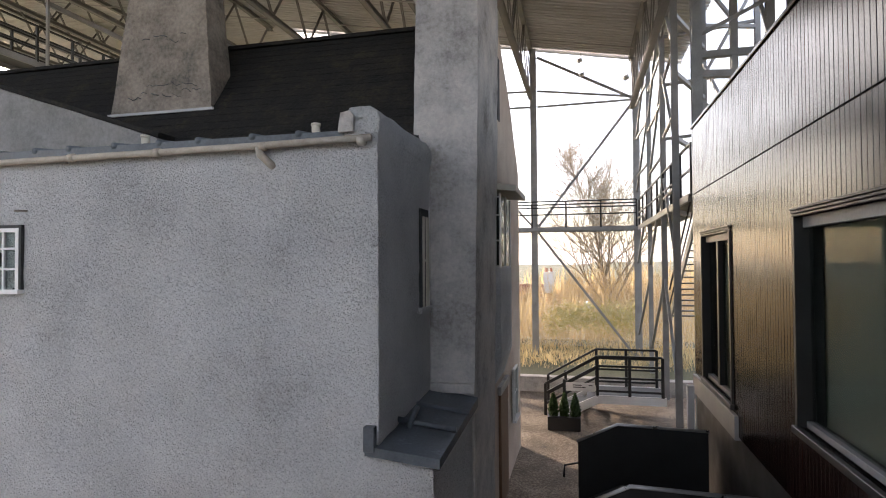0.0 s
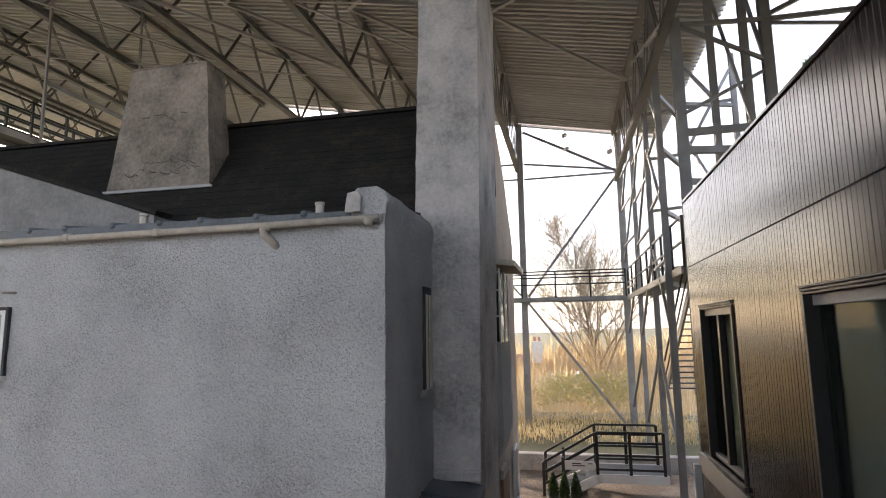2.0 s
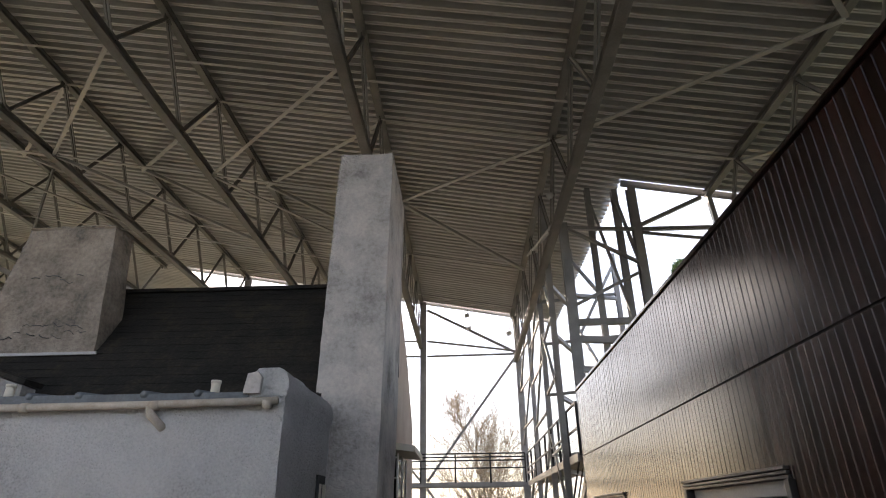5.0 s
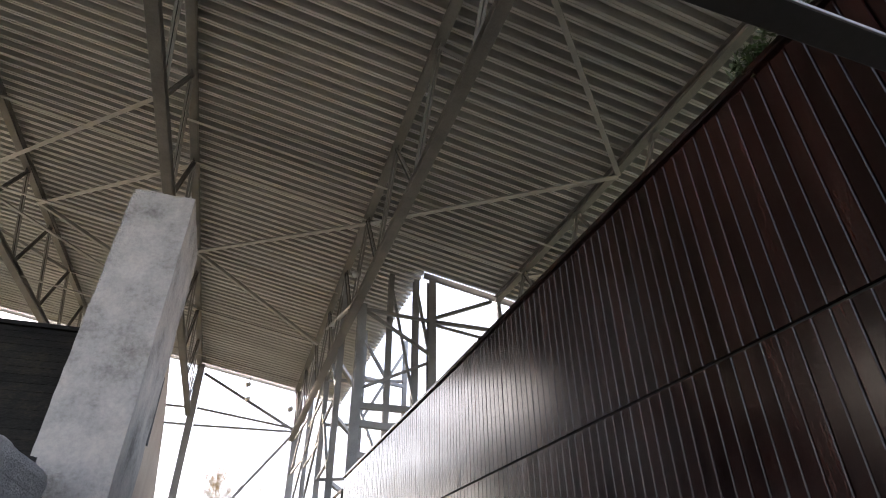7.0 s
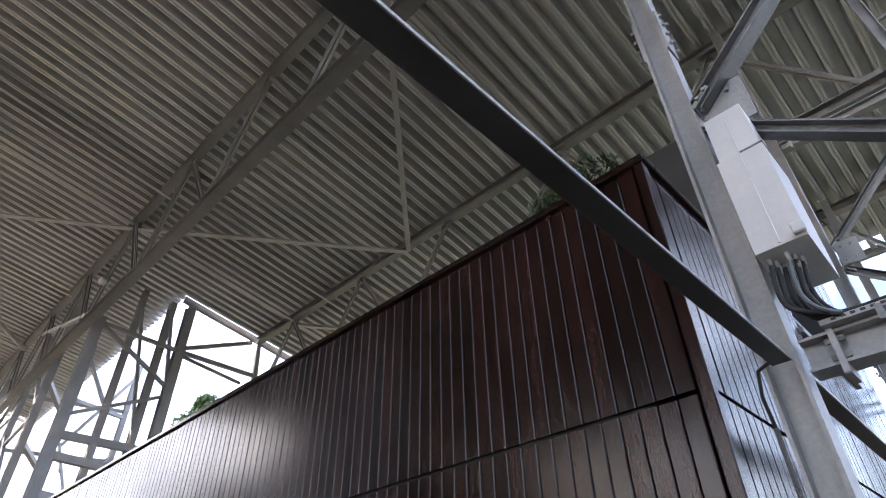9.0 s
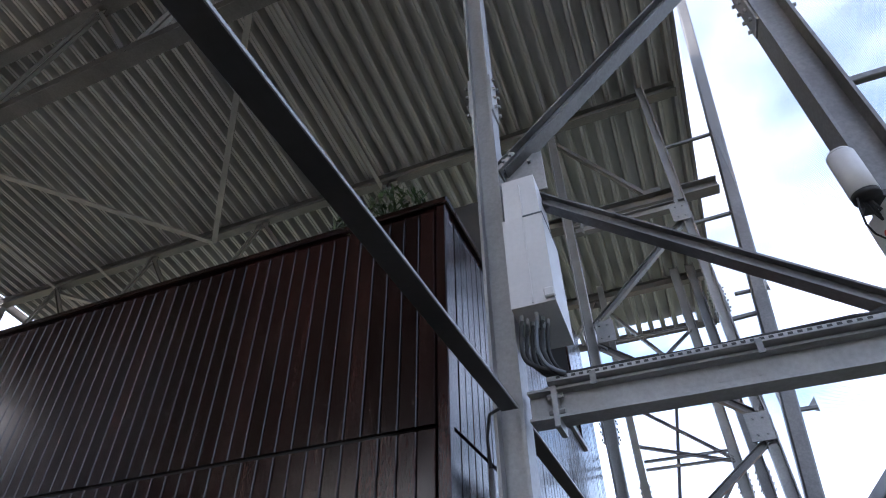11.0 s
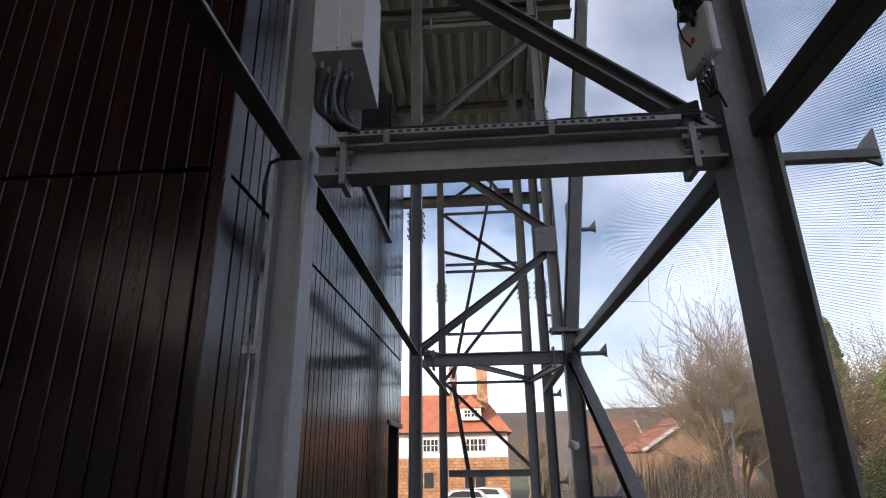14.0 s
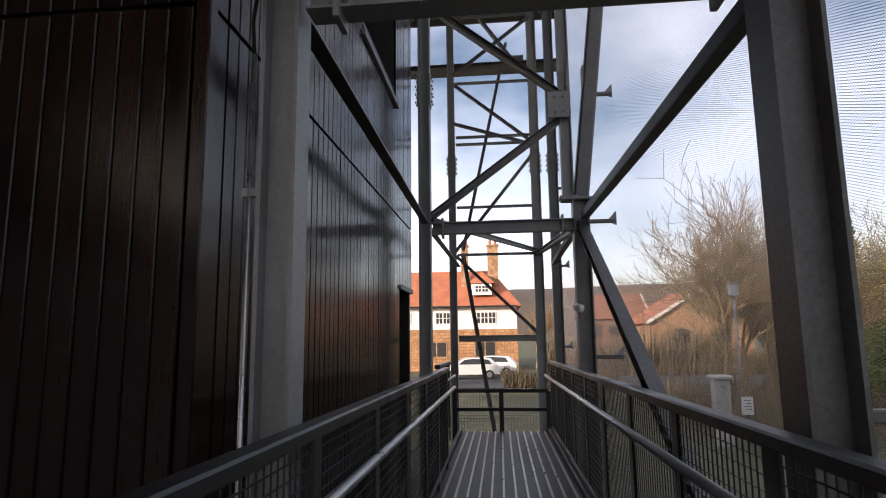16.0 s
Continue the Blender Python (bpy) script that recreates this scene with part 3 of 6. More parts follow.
def make_beam(p, q, w=0.12, h=0.16, label="grey galvanised steel H-beam bolted between columns", name="steel_beam", plates=True):
    t = thing(name, label, "beam", "portal beams")
    bar("web", p, q, h_profile(w, h, 0.012, 0.008), STEEL, t)
    p, q = Vector(p), Vector(q)
    d = (q - p).normalized()
    if plates:
        for a in (p + d * 0.12, q - d * 0.12):
            pl = bar("end_plate", a - d * 0.012, a + d * 0.012, r_profile(w + 0.02, h + 0.09), STEEL, t)
            u = d.cross(Vector((0, 0, 1))).normalized()
            for s in (-1, 1):
                for k in (-1, 1):
                    c = a + u * s * (w / 2 - 0.02) + Vector((0, 0, k * h * 0.25))
                    bar("bolt", c - d * 0.035, c + d * 0.035, o_profile(0.013, 6), STEEL, pl)
    return t


for _x, _zs in ((2.42, (5.962, 10.7)), (7.05, (5.90, 10.7)), (11.65, (4.57, 6.2, 7.15, 8.45, 8.6, 9.75, 11.2))):
    for _z in _zs:
        make_beam((_x, {2.42: SOUTH_L, 7.05: P2_L}.get(_x, 0.40) - 0.09, _z), (_x, {2.42: SOUTH_R, 7.05: P2_R}.get(_x, -1.26) + 0.09, _z), *((0.12, 0.138) if _x < 9 else ((0.1, 0.12) if _z < 5 else (0.05, 0.05))), plates=_x < 9)
def make_strut(p, q, w=0.10):
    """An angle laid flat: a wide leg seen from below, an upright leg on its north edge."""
    t = thing("steel_strut", "steel angle strut running between the portal columns, coloured dark as in shade", "strut", "portal struts")
    # Both legs are dark to paint the shade below the strut.
    bar("flat_leg", p, q, r_profile(w, 0.010, 0.002), SHADESTEEL, t)
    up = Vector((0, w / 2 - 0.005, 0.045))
    bar("upright_leg", Vector(p) + up, Vector(q) + up, r_profile(0.010, 0.08, 0.002), SHADESTEEL, t)
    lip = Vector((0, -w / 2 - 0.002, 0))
    # Pale strip paints the skylight caught by the south edge.
    bar("lit_edge", Vector(p) + lip, Vector(q) + lip, r_profile(0.005, 0.012, 0.001), STEEL, t, "edge strip coloured pale as if lit by the sky")
    return t


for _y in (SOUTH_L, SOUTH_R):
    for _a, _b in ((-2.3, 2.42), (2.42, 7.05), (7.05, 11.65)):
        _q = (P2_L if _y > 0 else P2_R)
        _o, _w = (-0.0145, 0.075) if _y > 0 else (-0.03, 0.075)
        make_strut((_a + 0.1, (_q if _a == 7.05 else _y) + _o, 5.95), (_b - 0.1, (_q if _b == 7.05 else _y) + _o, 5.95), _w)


def diagonal(p, q, w=0.12, h=0.09, group="portal braces", name="diagonal_brace"):
    t = thing(name, "grey steel diagonal brace bolted to column gussets", "brace", group)
    # The darker shaft steel includes painted underside shade.
    bar("shaft", p, q, h_profile(w, h, 0.010, 0.008), MIDSTEEL, t)
    p, q = Vector(p), Vector(q)
    d = (q - p).normalized()
    o = d.orthogonal().normalized()
    for a, e in ((p, 1), (q, -1)):
        bar("cleat", a - d * 0.02 * e, a + d * 0.13 * e, r_profile(w + 0.012, h * 0.35, 0.003), STEEL, t)
        for k in (0.04, 0.10):
            c = a + d * e * k
            u = d.cross(Vector((0, 0, 1))).normalized()
            bar("bolt", c - u * (w / 2 + 0.022), c + u * (w / 2 + 0.022), o_profile(0.012, 6), STEEL, t)
    return t


diagonal((2.42, -1.38, 6.05), (2.42, SOUTH_L - 0.08, 7.35), 0.085, 0.07)
diagonal((2.42, SOUTH_R + 0.08, 9.0), (2.42, SOUTH_L - 0.08, 7.5), 0.11, 0.09)
diagonal((2.42, SOUTH_L - 0.08, 10.4), (2.42, SOUTH_R + 0.08, 9.1), 0.10, 0.08)
diagonal((7.05, P2_R + 0.08, 7.25), (7.05, P2_L - 0.08, 6.05), 0.1, 0.08)
diagonal((7.05, P2_R + 0.08, 7.4), (7.05, P2_L - 0.08, 8.7), 0.1, 0.08)
diagonal((7.05, P2_L - 0.08, 9.0), (7.05, P2_R + 0.08, 10.5), 0.1, 0.08)
diagonal((7.05, P2_R, 5.9), (2.42, SOUTH_R, 3.1), 0.1, 0.1)
diagonal((11.65, 0.36, 9.75), (11.65, -1.22, 8.45), 0.06, 0.06)
diagonal((11.65, 0.36, 8.9), (11.65, -1.22, 8.4), 0.06, 0.06)
diagonal((11.65, 0.36, 6.2), (11.65, -1.22, 4.65), 0.06, 0.06)
diagonal((11.65, 0.36, 6.25), (11.65, -1.22, 8.2), 0.06, 0.06)
diagonal((11.70, -0.75, 10.6), (11.70, 0.2, 6.3), 0.07, 0.06)
diagonal((11.70, 0.2, 6.2), (11.70, -0.55, 1.5), 0.08, 0.08)
diagonal((11.60, 0.36, 9.9), (11.60, -1.22, 11.1), 0.06, 0.06)
diagonal((7.05, P2_R + 0.08, 5.85), (11.6, -1.26, 6.2), 0.08, 0.08)
diagonal((7.05, P2_L - 0.08, 6.0), (11.6, -1.22, 6.25), 0.07, 0.07)


def gusset(x, y, z, s):
    t = thing("gusset_plate", "bolted steel gusset plate where braces meet the column", "plate", "gusset plates")
    box("plate", (x - 0.008, min(y, y + s * 0.24), z - 0.16), (x + 0.008, max(y, y + s * 0.24), z + 0.16), STEEL, t, "", 0.003)
    for dy, dz in ((0.06, 0.09), (0.16, 0.09), (0.06, -0.09), (0.16, -0.09)):
        bar("bolt", (x - 0.03, y + s * dy, z + dz), (x + 0.03, y + s * dy, z + dz), o_profile(0.013, 6), STEEL, t)


gusset(2.45, SOUTH_L - 0.09, 7.46, -1), gusset(2.33, SOUTH_R + 0.09, 9.05, 1)
gusset(6.96, P2_R + 0.09, 7.32, 1), gusset(6.96, P2_L - 0.09, 8.85, -1), gusset(6.96, P2_R + 0.09, 10.5, 1)

# ring mesh along the walkway, held off the columns by arms
def mesh_y(x, z):
    """Line of the mesh: hung from the roof edge, held off the columns by the arms lower down."""
    base = -2.15 + 0.22 * min(1.0, max(0.0, (x - 2.6) / 4.4))
    return base + (-2.08 - base) * min(1.0, max(0.0, (z - 6.5) / 5.0))


_mx = [-6 + 0.25 * i for i in range(83)]
_mv = [(x, mesh_y(x, 0.5 + 1.25 * k) + 0.022 * noise.noise((x * 1.1, k * 0.9, 3)) + 0.012 * noise.noise((x * 4.0, k * 0.3, 5)), 0.5 + (roof_z(x) - 0.55) * k / 10) for k in range(11) for x in _mx]
_n = len(_mx)
tagged(obj("ring_mesh_curtain", _mv, [(j * _n + i, j * _n + i + 1, (j + 1) * _n + i + 1, (j + 1) * _n + i) for j in range(10) for i in range(_n - 1)], RINGS_X, smooth=True),
       "fine stainless ring mesh curtain hung outside the columns", "mesh curtain")
_mx = [-22 + 0.75 * i for i in range(44)]
_mv = [(x, 30.0 + 0.03 * noise.noise((x * 0.6, z * 0.3, 9)), z) for z in (0.3, 3.5, 7.0, 10.5, 14.2) for x in _mx]
_n = len(_mx)
tagged(obj("ring_mesh_curtain", _mv, [(j * _n + i, j * _n + i + 1, (j + 1) * _n + i + 1, (j + 1) * _n + i) for j in range(4) for i in range(_n - 1)], RINGS_END, smooth=True),
       "fine stainless ring mesh curtain closing the far end", "mesh curtain")


def plain_curtain(p, q, mat, label):
    """A hung length of mesh from p to q in plan, up to the roof, with slack folds."""
    p, q = Vector((*p, 0)), Vector((*q, 0))
    n = int((q - p).length / 1.5)
    side = (q - p).normalized().cross(Vector((0, 0, 1)))
    rows = []
    for k in range(5):
        for i in range(n + 1):
            a = p.lerp(q, i / n)
            a += side * 0.04 * noise.noise((i * 0.7, k * 0.4, 11))
            a.z = 0.4 + (roof_z(a.x) - 0.6) * k / 4
            rows.append(a)
    m = n + 1
    return tagged(obj("ring_mesh_curtain", rows, [(j * m + i, j * m + i + 1, (j + 1) * m + i + 1, (j + 1) * m + i) for j in range(4) for i in range(n)], mat, smooth=True), label, "mesh curtain")


# Out-of-view mesh lengths, added to dim the house front and west roof.
plain_curtain((ROOF_W + 0.1, -2.1), (-6.02, -2.1), RINGS_SOUTH, "fine stainless ring mesh curtain along the south side")
plain_curtain((ROOF_W - 0.05, -2.0), (ROOF_W - 0.05, 80.0), RINGS_WEST, "fine stainless ring mesh curtain closing the west side")
plain_curtain((ROOF_W, 80.5), (-16.0, 80.5), RINGS_SOUTH, "fine stainless ring mesh curtain closing the west end")


def make_arm(x, z):
    t = thing("mesh_arm", "short steel bracket arm with a triangular end plate", "bracket", "mesh brackets")
    my = mesh_y(x, z) + 0.02
    bar("stub", (x, SOUTH_R + (0.0 if z < 7 else -0.02), z), (x, my + 0.06, z), r_profile(0.045, 0.045), MIDSTEEL, t)
    obj("end_plate", [(x - 0.01, my + 0.05, z - 0.05), (x - 0.01, my + 0.05, z + 0.12), (x - 0.01, my + 0.16, z + 0.0), (x + 0.01, my + 0.05, z - 0.05), (x + 0.01, my + 0.05, z + 0.12), (x + 0.01, my + 0.16, z + 0.0)],
        [(0, 1, 2), (3, 5, 4), (0, 3, 4, 1), (1, 4, 5, 2), (2, 5, 3, 0)], STEEL, t)


for _x in PORTALS:
    for _z in (4.4, 5.95, 7.5, 9.1):
        make_arm(_x + 0.1, _z)

# ---- far north frame and stair tower ----
for _x in (-21.5, -11.9, -2.2, 2.68):
    make_column(_x, 29.0, -0.1, roof_z(_x) - 0.05, 0.3, 0.3, (8.6,), "y", "north columns")
make_column(2.70, 14.05, -0.1, 12.1, 0.22, 0.22, (8.2,), "y", "north columns")
for _x, _y in ((2.6, 16.6), (2.75, 20.2), (2.8, 24.8)):
    make_column(_x, _y, -0.1, 14.0, 0.17, 0.17, None, "y", "north columns")
for _x, _y, _w in ((3.74, 15.1, 0.16), (4.57, 15.2, 0.18), (5.05, 15.1, 0.24), (3.9, 19.5, 0.16), (5.6, 20.0, 0.16)):
    make_column(_x, _y, -0.1, 13.8, _w, _w, None, "y", "north columns")


def north(p, q, w=0.08):
    return tagged(bar("north_brace", p, q, r_profile(w, w), STEEL), "slim grey steel brace between the far columns", "brace", "north braces")


north((-2.0, 29, 14.8), (2.6, 29, 12.4), 0.12), north((2.6, 29, 12.3), (-2.0, 29, 6.3), 0.12), north((-2.0, 29, 6.0), (2.6, 29, -0.1), 0.12)
north((-2.0, 29, 13.1), (2.6, 29, 12.5), 0.09), north((-2.0, 29, 12.3), (2.6, 29, 12.35), 0.09), north((-7, 29, 13.2), (-2.2, 29, 13.1), 0.09)
north((-7, 29, 12.4), (-2.2, 29, 12.3), 0.09), north((-2.2, 29, 6.2), (-7, 29, 11.8), 0.1)
north((2.70, 14.05, 12.0), (5.05, 15.1, 11.3), 0.09), north((2.75, 14.2, 9.75), (5.05, 15.1, 11.1), 0.09), north((2.70, 14.1, 12.0), (5.15, 15.1, 12.4), 0.10)
north((3.0, 15.1, 9.6), (4.9, 15.1, 9.62), 0.17), north((2.7, 14.6, 9.0), (4.6, 15.1, 9.05), 0.17), north((2.7, 14.5, 8.2), (4.3, 15.1, 8.2), 0.15)
north((3.74, 15.1, 13.5), (4.57, 15.1, 9.7), 0.08), north((4.57, 15.1, 13.4), (5.05, 15.1, 11.0), 0.09), north((5.05, 15.1, 10.2), (5.35, 15.3, 9.0), 0.1)
north((5.1, 15.1, 12.5), (7.05, 15.0, 13.35), 0.11), north((5.1, 15.1, 12.4), (7.3, 15.0, 12.35), 0.11), north((5.1, 15.1, 12.3), (6.95, 15.0, 12.0), 0.08), north((7.28, 15.0, 13.4), (7.45, 15.0, 11.0), 0.14)
north((2.47, 14.05, 12.1), (2.47, 20.2, 13.9), 0.10)
for _z in (6.6, 8.6, 10.4, 12.0):
    north((2.6, 16.6, _z), (2.75, 20.2, _z), 0.08), north((2.75, 20.2, _z - 0.5), (2.8, 24.8, _z - 0.5), 0.08), north((2.8, 24.8, _z), (2.68, 29, _z), 0.08)
    north((2.6, 16.6, _z - 0.7), (3.9, 19.5, _z - 0.7), 0.12), north((3.9, 19.5, _z), (5.6, 20.0, _z), 0.12), north((2.75, 20.2, _z), (5.6, 20.0, _z + 0.2), 0.10)
for _z in (1.0, 4.4, 7.8, 10.4):
    north((2.6, 16.6, _z), (2.75, 20.2, _z + 3.0), 0.09), north((2.75, 20.2, _z + 3.0), (2.8, 24.8, _z), 0.09), north((2.68, 29, _z), (2.8, 24.8, _z + 3.0), 0.09)
    north((3.9, 19.5, _z), (5.6, 20.0, _z + 3.0), 0.09), north((3.74, 15.1, _z), (3.9, 19.5, _z + 3.0), 0.09)
for _k, (_p, _r) in enumerate((((0.15, 28.9, 14.45), 0.11), ((0.25, 28.9, 13.75), 0.09), ((2.3, 28.8, 13.4), 0.12), ((2.5, 14.0, 13.0), 0.09))):
    _t = thing("flood_lamp", "small round flood lamp fixed under the roof edge", "lamp", "flood lamps")
    bar("housing", _p, (_p[0] - 0.12, _p[1] - 0.16, _p[2] - 0.1), o_profile(_r, 14), GREYBOX, _t, "", smooth=True)
    bar("stem", _p, (_p[0], _p[1], _p[2] + 0.35), o_profile(0.02, 6), STEEL, _t)


def make_railing(p, q, h=1.05, posts=4, rails=(1.0, 0.5), name="guard_rail", mat=None, label="black painted steel guard rail with posts", mesh_fill=False, group="guard rails"):
    """Posts and rails from p to q (feet)."""
    mat = mat or BLACK
    t = thing(name, label, "railing", group)
    p, q = Vector(p), Vector(q)
    for i in range(posts):
        a = p.lerp(q, i / (posts - 1))
        bar("post", a, a + Vector((0, 0, h)), r_profile(0.075, 0.075), mat, t)
    for f in rails:
        bar("rail", p + Vector((0, 0, h * f)), q + Vector((0, 0, h * f)), r_profile(0.06, 0.06), mat, t)
    if mesh_fill:
        d = (q - p)
        n = int(d.length / 0.05)
        v, fc = [], []
        for i in range(n + 1):
            a = p + d * (i / n)
            vv, ff = sweep([(-.002, -.002), (.002, -.002), (.002, .002), (-.002, .002)], a + Vector((0, 0, 0.1)), a + Vector((0, 0, h - 0.05)))
            fc += [tuple(k + len(v) for k in f) for f in ff]
            v += vv
        k = 0.1
        while k < h - 0.05:
            vv, ff = sweep([(-.002, -.002), (.002, -.002), (.002, .002), (-.002, .002)], p + Vector((0, 0, k)), q + Vector((0, 0, k)))
            fc += [tuple(j + len(v) for j in f) for f in ff]
            v += vv
            k += 0.05
        tagged(obj("wire_infill", v, fc, STEEL, t), kind="stuff")
    return t


# upper walkway across the far end, and along the stair tower
def make_walkway(p, q, half, z, name="upper_walkway"):
    t = thing(name, "high-level steel walkway between the columns", "walkway")
    p, q = Vector((*p, z)), Vector((*q, z))
    bar("deck_plate", p, q, r_profile(half * 2, 0.05), GRATE, t)
    u = (q - p).normalized().cross(Vector((0, 0, 1)))
    for s in (-1, 1):
        bar("edge_channel", p + u * s * half - Vector((0, 0, 0.06)), q + u * s * half - Vector((0, 0, 0.06)), r_profile(0.06, 0.2), STEEL, t)
    return t


make_walkway((-12, 29.0), (2.6, 29.0), 0.6, 6.2)
make_railing((-12, 28.4, 6.2), (2.6, 28.4, 6.2), 1.28, 10, (1.0, 0.88, 0.76, 0.5))
make_walkway((3.2, 28.5), (3.2, 15.2), 0.5, 6.2)
make_railing((2.72, 28.4, 6.2), (2.72, 15.0, 6.2), 1.25, 9, (1.0, 0.5))
# stair flight climbing inside the tower
_t = thing("tower_stair", "steel stair flight inside the column tower", "stair")
for _s in (3.0, 3.9):
    bar("stringer", (_s, 21.0, 2.6), (_s, 15.4, 6.1), r_profile(0.06, 0.26), STEEL, _t)
    bar("handrail", (_s, 21.0, 3.6), (_s, 15.4, 7.1), r_profile(0.05, 0.05), BLACK, _t)
    bar("mid_rail", (_s, 21.0, 3.1), (_s, 15.4, 6.6), r_profile(0.04, 0.04), BLACK, _t)
for _i in range(18):
    _f = (_i + 0.5) / 18
    box("tread", (3.02, 21.0 - 5.6 * _f - 0.13, 2.6 + 3.5 * _f), (3.88, 21.0 - 5.6 * _f + 0.13, 2.64 + 3.5 * _f), GRATE, _t)
# platform high over the house
_p = make_walkway((-16.8, 10.5), (-16.8, 19.4), 0.5, 10.9, "high_platform")
make_railing((-16.3, 10.5, 10.9), (-16.3, 19.4, 10.9), 1.12, 8, (1.0, 0.7, 0.4))
make_railing((-17.3, 10.5, 10.9), (-17.3, 19.4, 10.9), 1.12, 8, (1.0, 0.7, 0.4))
for _y in (10.6, 14.6, 18.6):
    bar("hanger", (-16.22, _y, 10.7), (-16.22, _y, roof_z(-16.7) - 0.1), r_profile(0.08, 0.08), STEEL, _p)
bar("runway_beam", (-16.22, 14.6, 12.85), (-16.22, 19.4, 12.85), r_profile(0.08, 0.16), STEEL, _p)

# ---- the clad building ----
AX, BY, CLAD_TOP, JOINT, FAR_Y, FAR_X = 2.4, 0.6, 7.37, 5.97, 13.1, 7.6
W1 = (4.7, 7.07, 2.78, 5.06)
W2 = (9.87, 12.15, 2.33, 5.05)
DOOR = (6.7, 7.5, 3.1, 5.17)


def ring(name, holes, lo_u, hi_u, lo_z, hi_z, place, mat, label):
    """A wall core cut round its openings, as strips; place maps (u, z, depth) to the world."""
    us = sorted({lo_u, hi_u, *[h[0] for h in holes], *[h[1] for h in holes]})
    zs = sorted({lo_z, hi_z, *[h[2] for h in holes], *[h[3] for h in holes]})
    bm = bmesh.new()
    for i in range(len(us) - 1):
        for j in range(len(zs) - 1):
            cu, cz = (us[i] + us[i + 1]) / 2, (zs[j] + zs[j + 1]) / 2
            if any(h[0] < cu < h[1] and h[2] < cz < h[3] for h in holes):
                continue
            a, b = place(us[i], zs[j], 0.03), place(us[i + 1], zs[j + 1], 0.28)
            add_box(bm, [min(p, q) for p, q in zip(a, b)], [max(p, q) for p, q in zip(a, b)])
    bmesh.ops.remove_doubles(bm, verts=bm.verts, dist=0.0005)
    return tagged(part(name, bm, mat), label, "wall", kind="structure")


wall_west = ring("wall_west", [W1, W2], BY + 0.03, FAR_Y, 0.0, CLAD_TOP - 0.05, lambda u, z, d: (AX + d, u, z), TRIM, "dark stained timber-clad wall facing the house")
tagged(box("wall_upper", (4.3, BY + 0.03, CLAD_TOP), (4.88, BY + 1.6, 9.2), TRIM), "dark clad upper storey wall", "wall", kind="structure")
tagged(box("wall_upper_east", (6.45, BY + 0.03, CLAD_TOP), (FAR_X, BY + 1.6, 9.2), TRIM), "dark clad upper storey wall", "wall", kind="structure")
tagged(box("wall_upper_back", (4.885, BY + 0.6, CLAD_TOP + 0.06), (6.445, BY + 1.6, 9.2), CLAD), "dark recess behind the upper opening", "wall", kind="structure")
tagged(box("trim_upper_sill", (4.85, BY - 0.03, 7.17), (6.5, BY + 0.1, 7.22), STEEL, None, "", 0.004), "metal sill of the upper opening", "trim", kind="structure")
wall_south = ring("wall_south", [DOOR], AX + 0.03, FAR_X, 0.0, CLAD_TOP - 0.05, lambda u, z, d: (u, BY + d, z), TRIM, "dark stained timber-clad wall along the walkway")
tagged(box("wall_north", (AX + 0.3, FAR_Y - 0.25, 0), (FAR_X, FAR_Y, CLAD_TOP - 0.05), TRIM), "dark clad end wall", "wall", kind="structure")
tagged(box("wall_east", (FAR_X - 0.25, BY + 0.3, 0), (FAR_X, FAR_Y - 0.26, CLAD_TOP - 0.05), TRIM), "dark clad back wall", "wall", kind="structure")
tagged(box("roof_deck", (AX + 0.02, BY + 0.02, CLAD_TOP - 0.05), (FAR_X, FAR_Y, CLAD_TOP + 0.0), TRIM), "flat dark roof of the clad building", "roof", kind="structure")
tagged(box("floor_upper", (AX + 0.3, BY + 0.3, 2.2), (FAR_X - 0.3, FAR_Y - 0.3, 2.3), DARKSHADE), "dark interior floor", "floor", kind="structure")
tagged(box("trim_parapet_west", (AX - 0.03, BY - 0.03, CLAD_TOP - 0.01), (AX + 0.12, FAR_Y, CLAD_TOP + 0.04), CLAD, None, "", 0.008), "thin dark stained coping along the wall top", "trim", kind="structure")
tagged(box("trim_parapet_south", (AX + 0.125, BY - 0.03, CLAD_TOP - 0.01), (4.29, BY + 0.12, CLAD_TOP + 0.04), CLAD, None, "", 0.008), "thin dark stained coping along the wall top", "trim", kind="structure")
tagged(box("trim_corner", (AX - 0.012, BY - 0.012, 0.0), (AX + 0.05, BY + 0.05, CLAD_TOP - 0.012), CLAD, None, "", 0.006), "dark timber corner post", "trim", kind="structure")


def board_mesh(w, h, t=0.030, c=0.005):
    """A board with chamfered long edges: width along u, height up, face at -t."""
    prof = [(0, 0), (0, -t + c), (c, -t), (w - c, -t), (w, -t + c), (w, 0)]
    verts = [(u, d, z) for z in (0, h) for u, d in prof]
    n = 6
    faces = [(i, i + 1, n + i + 1, n + i) for i in range(5)] + [tuple(range(5, -1, -1)), tuple(range(6, 12))]
    me = bpy.data.meshes.new("board")
    me.from_pydata(verts, [], faces)
    me.materials.append(CLAD)
    return me


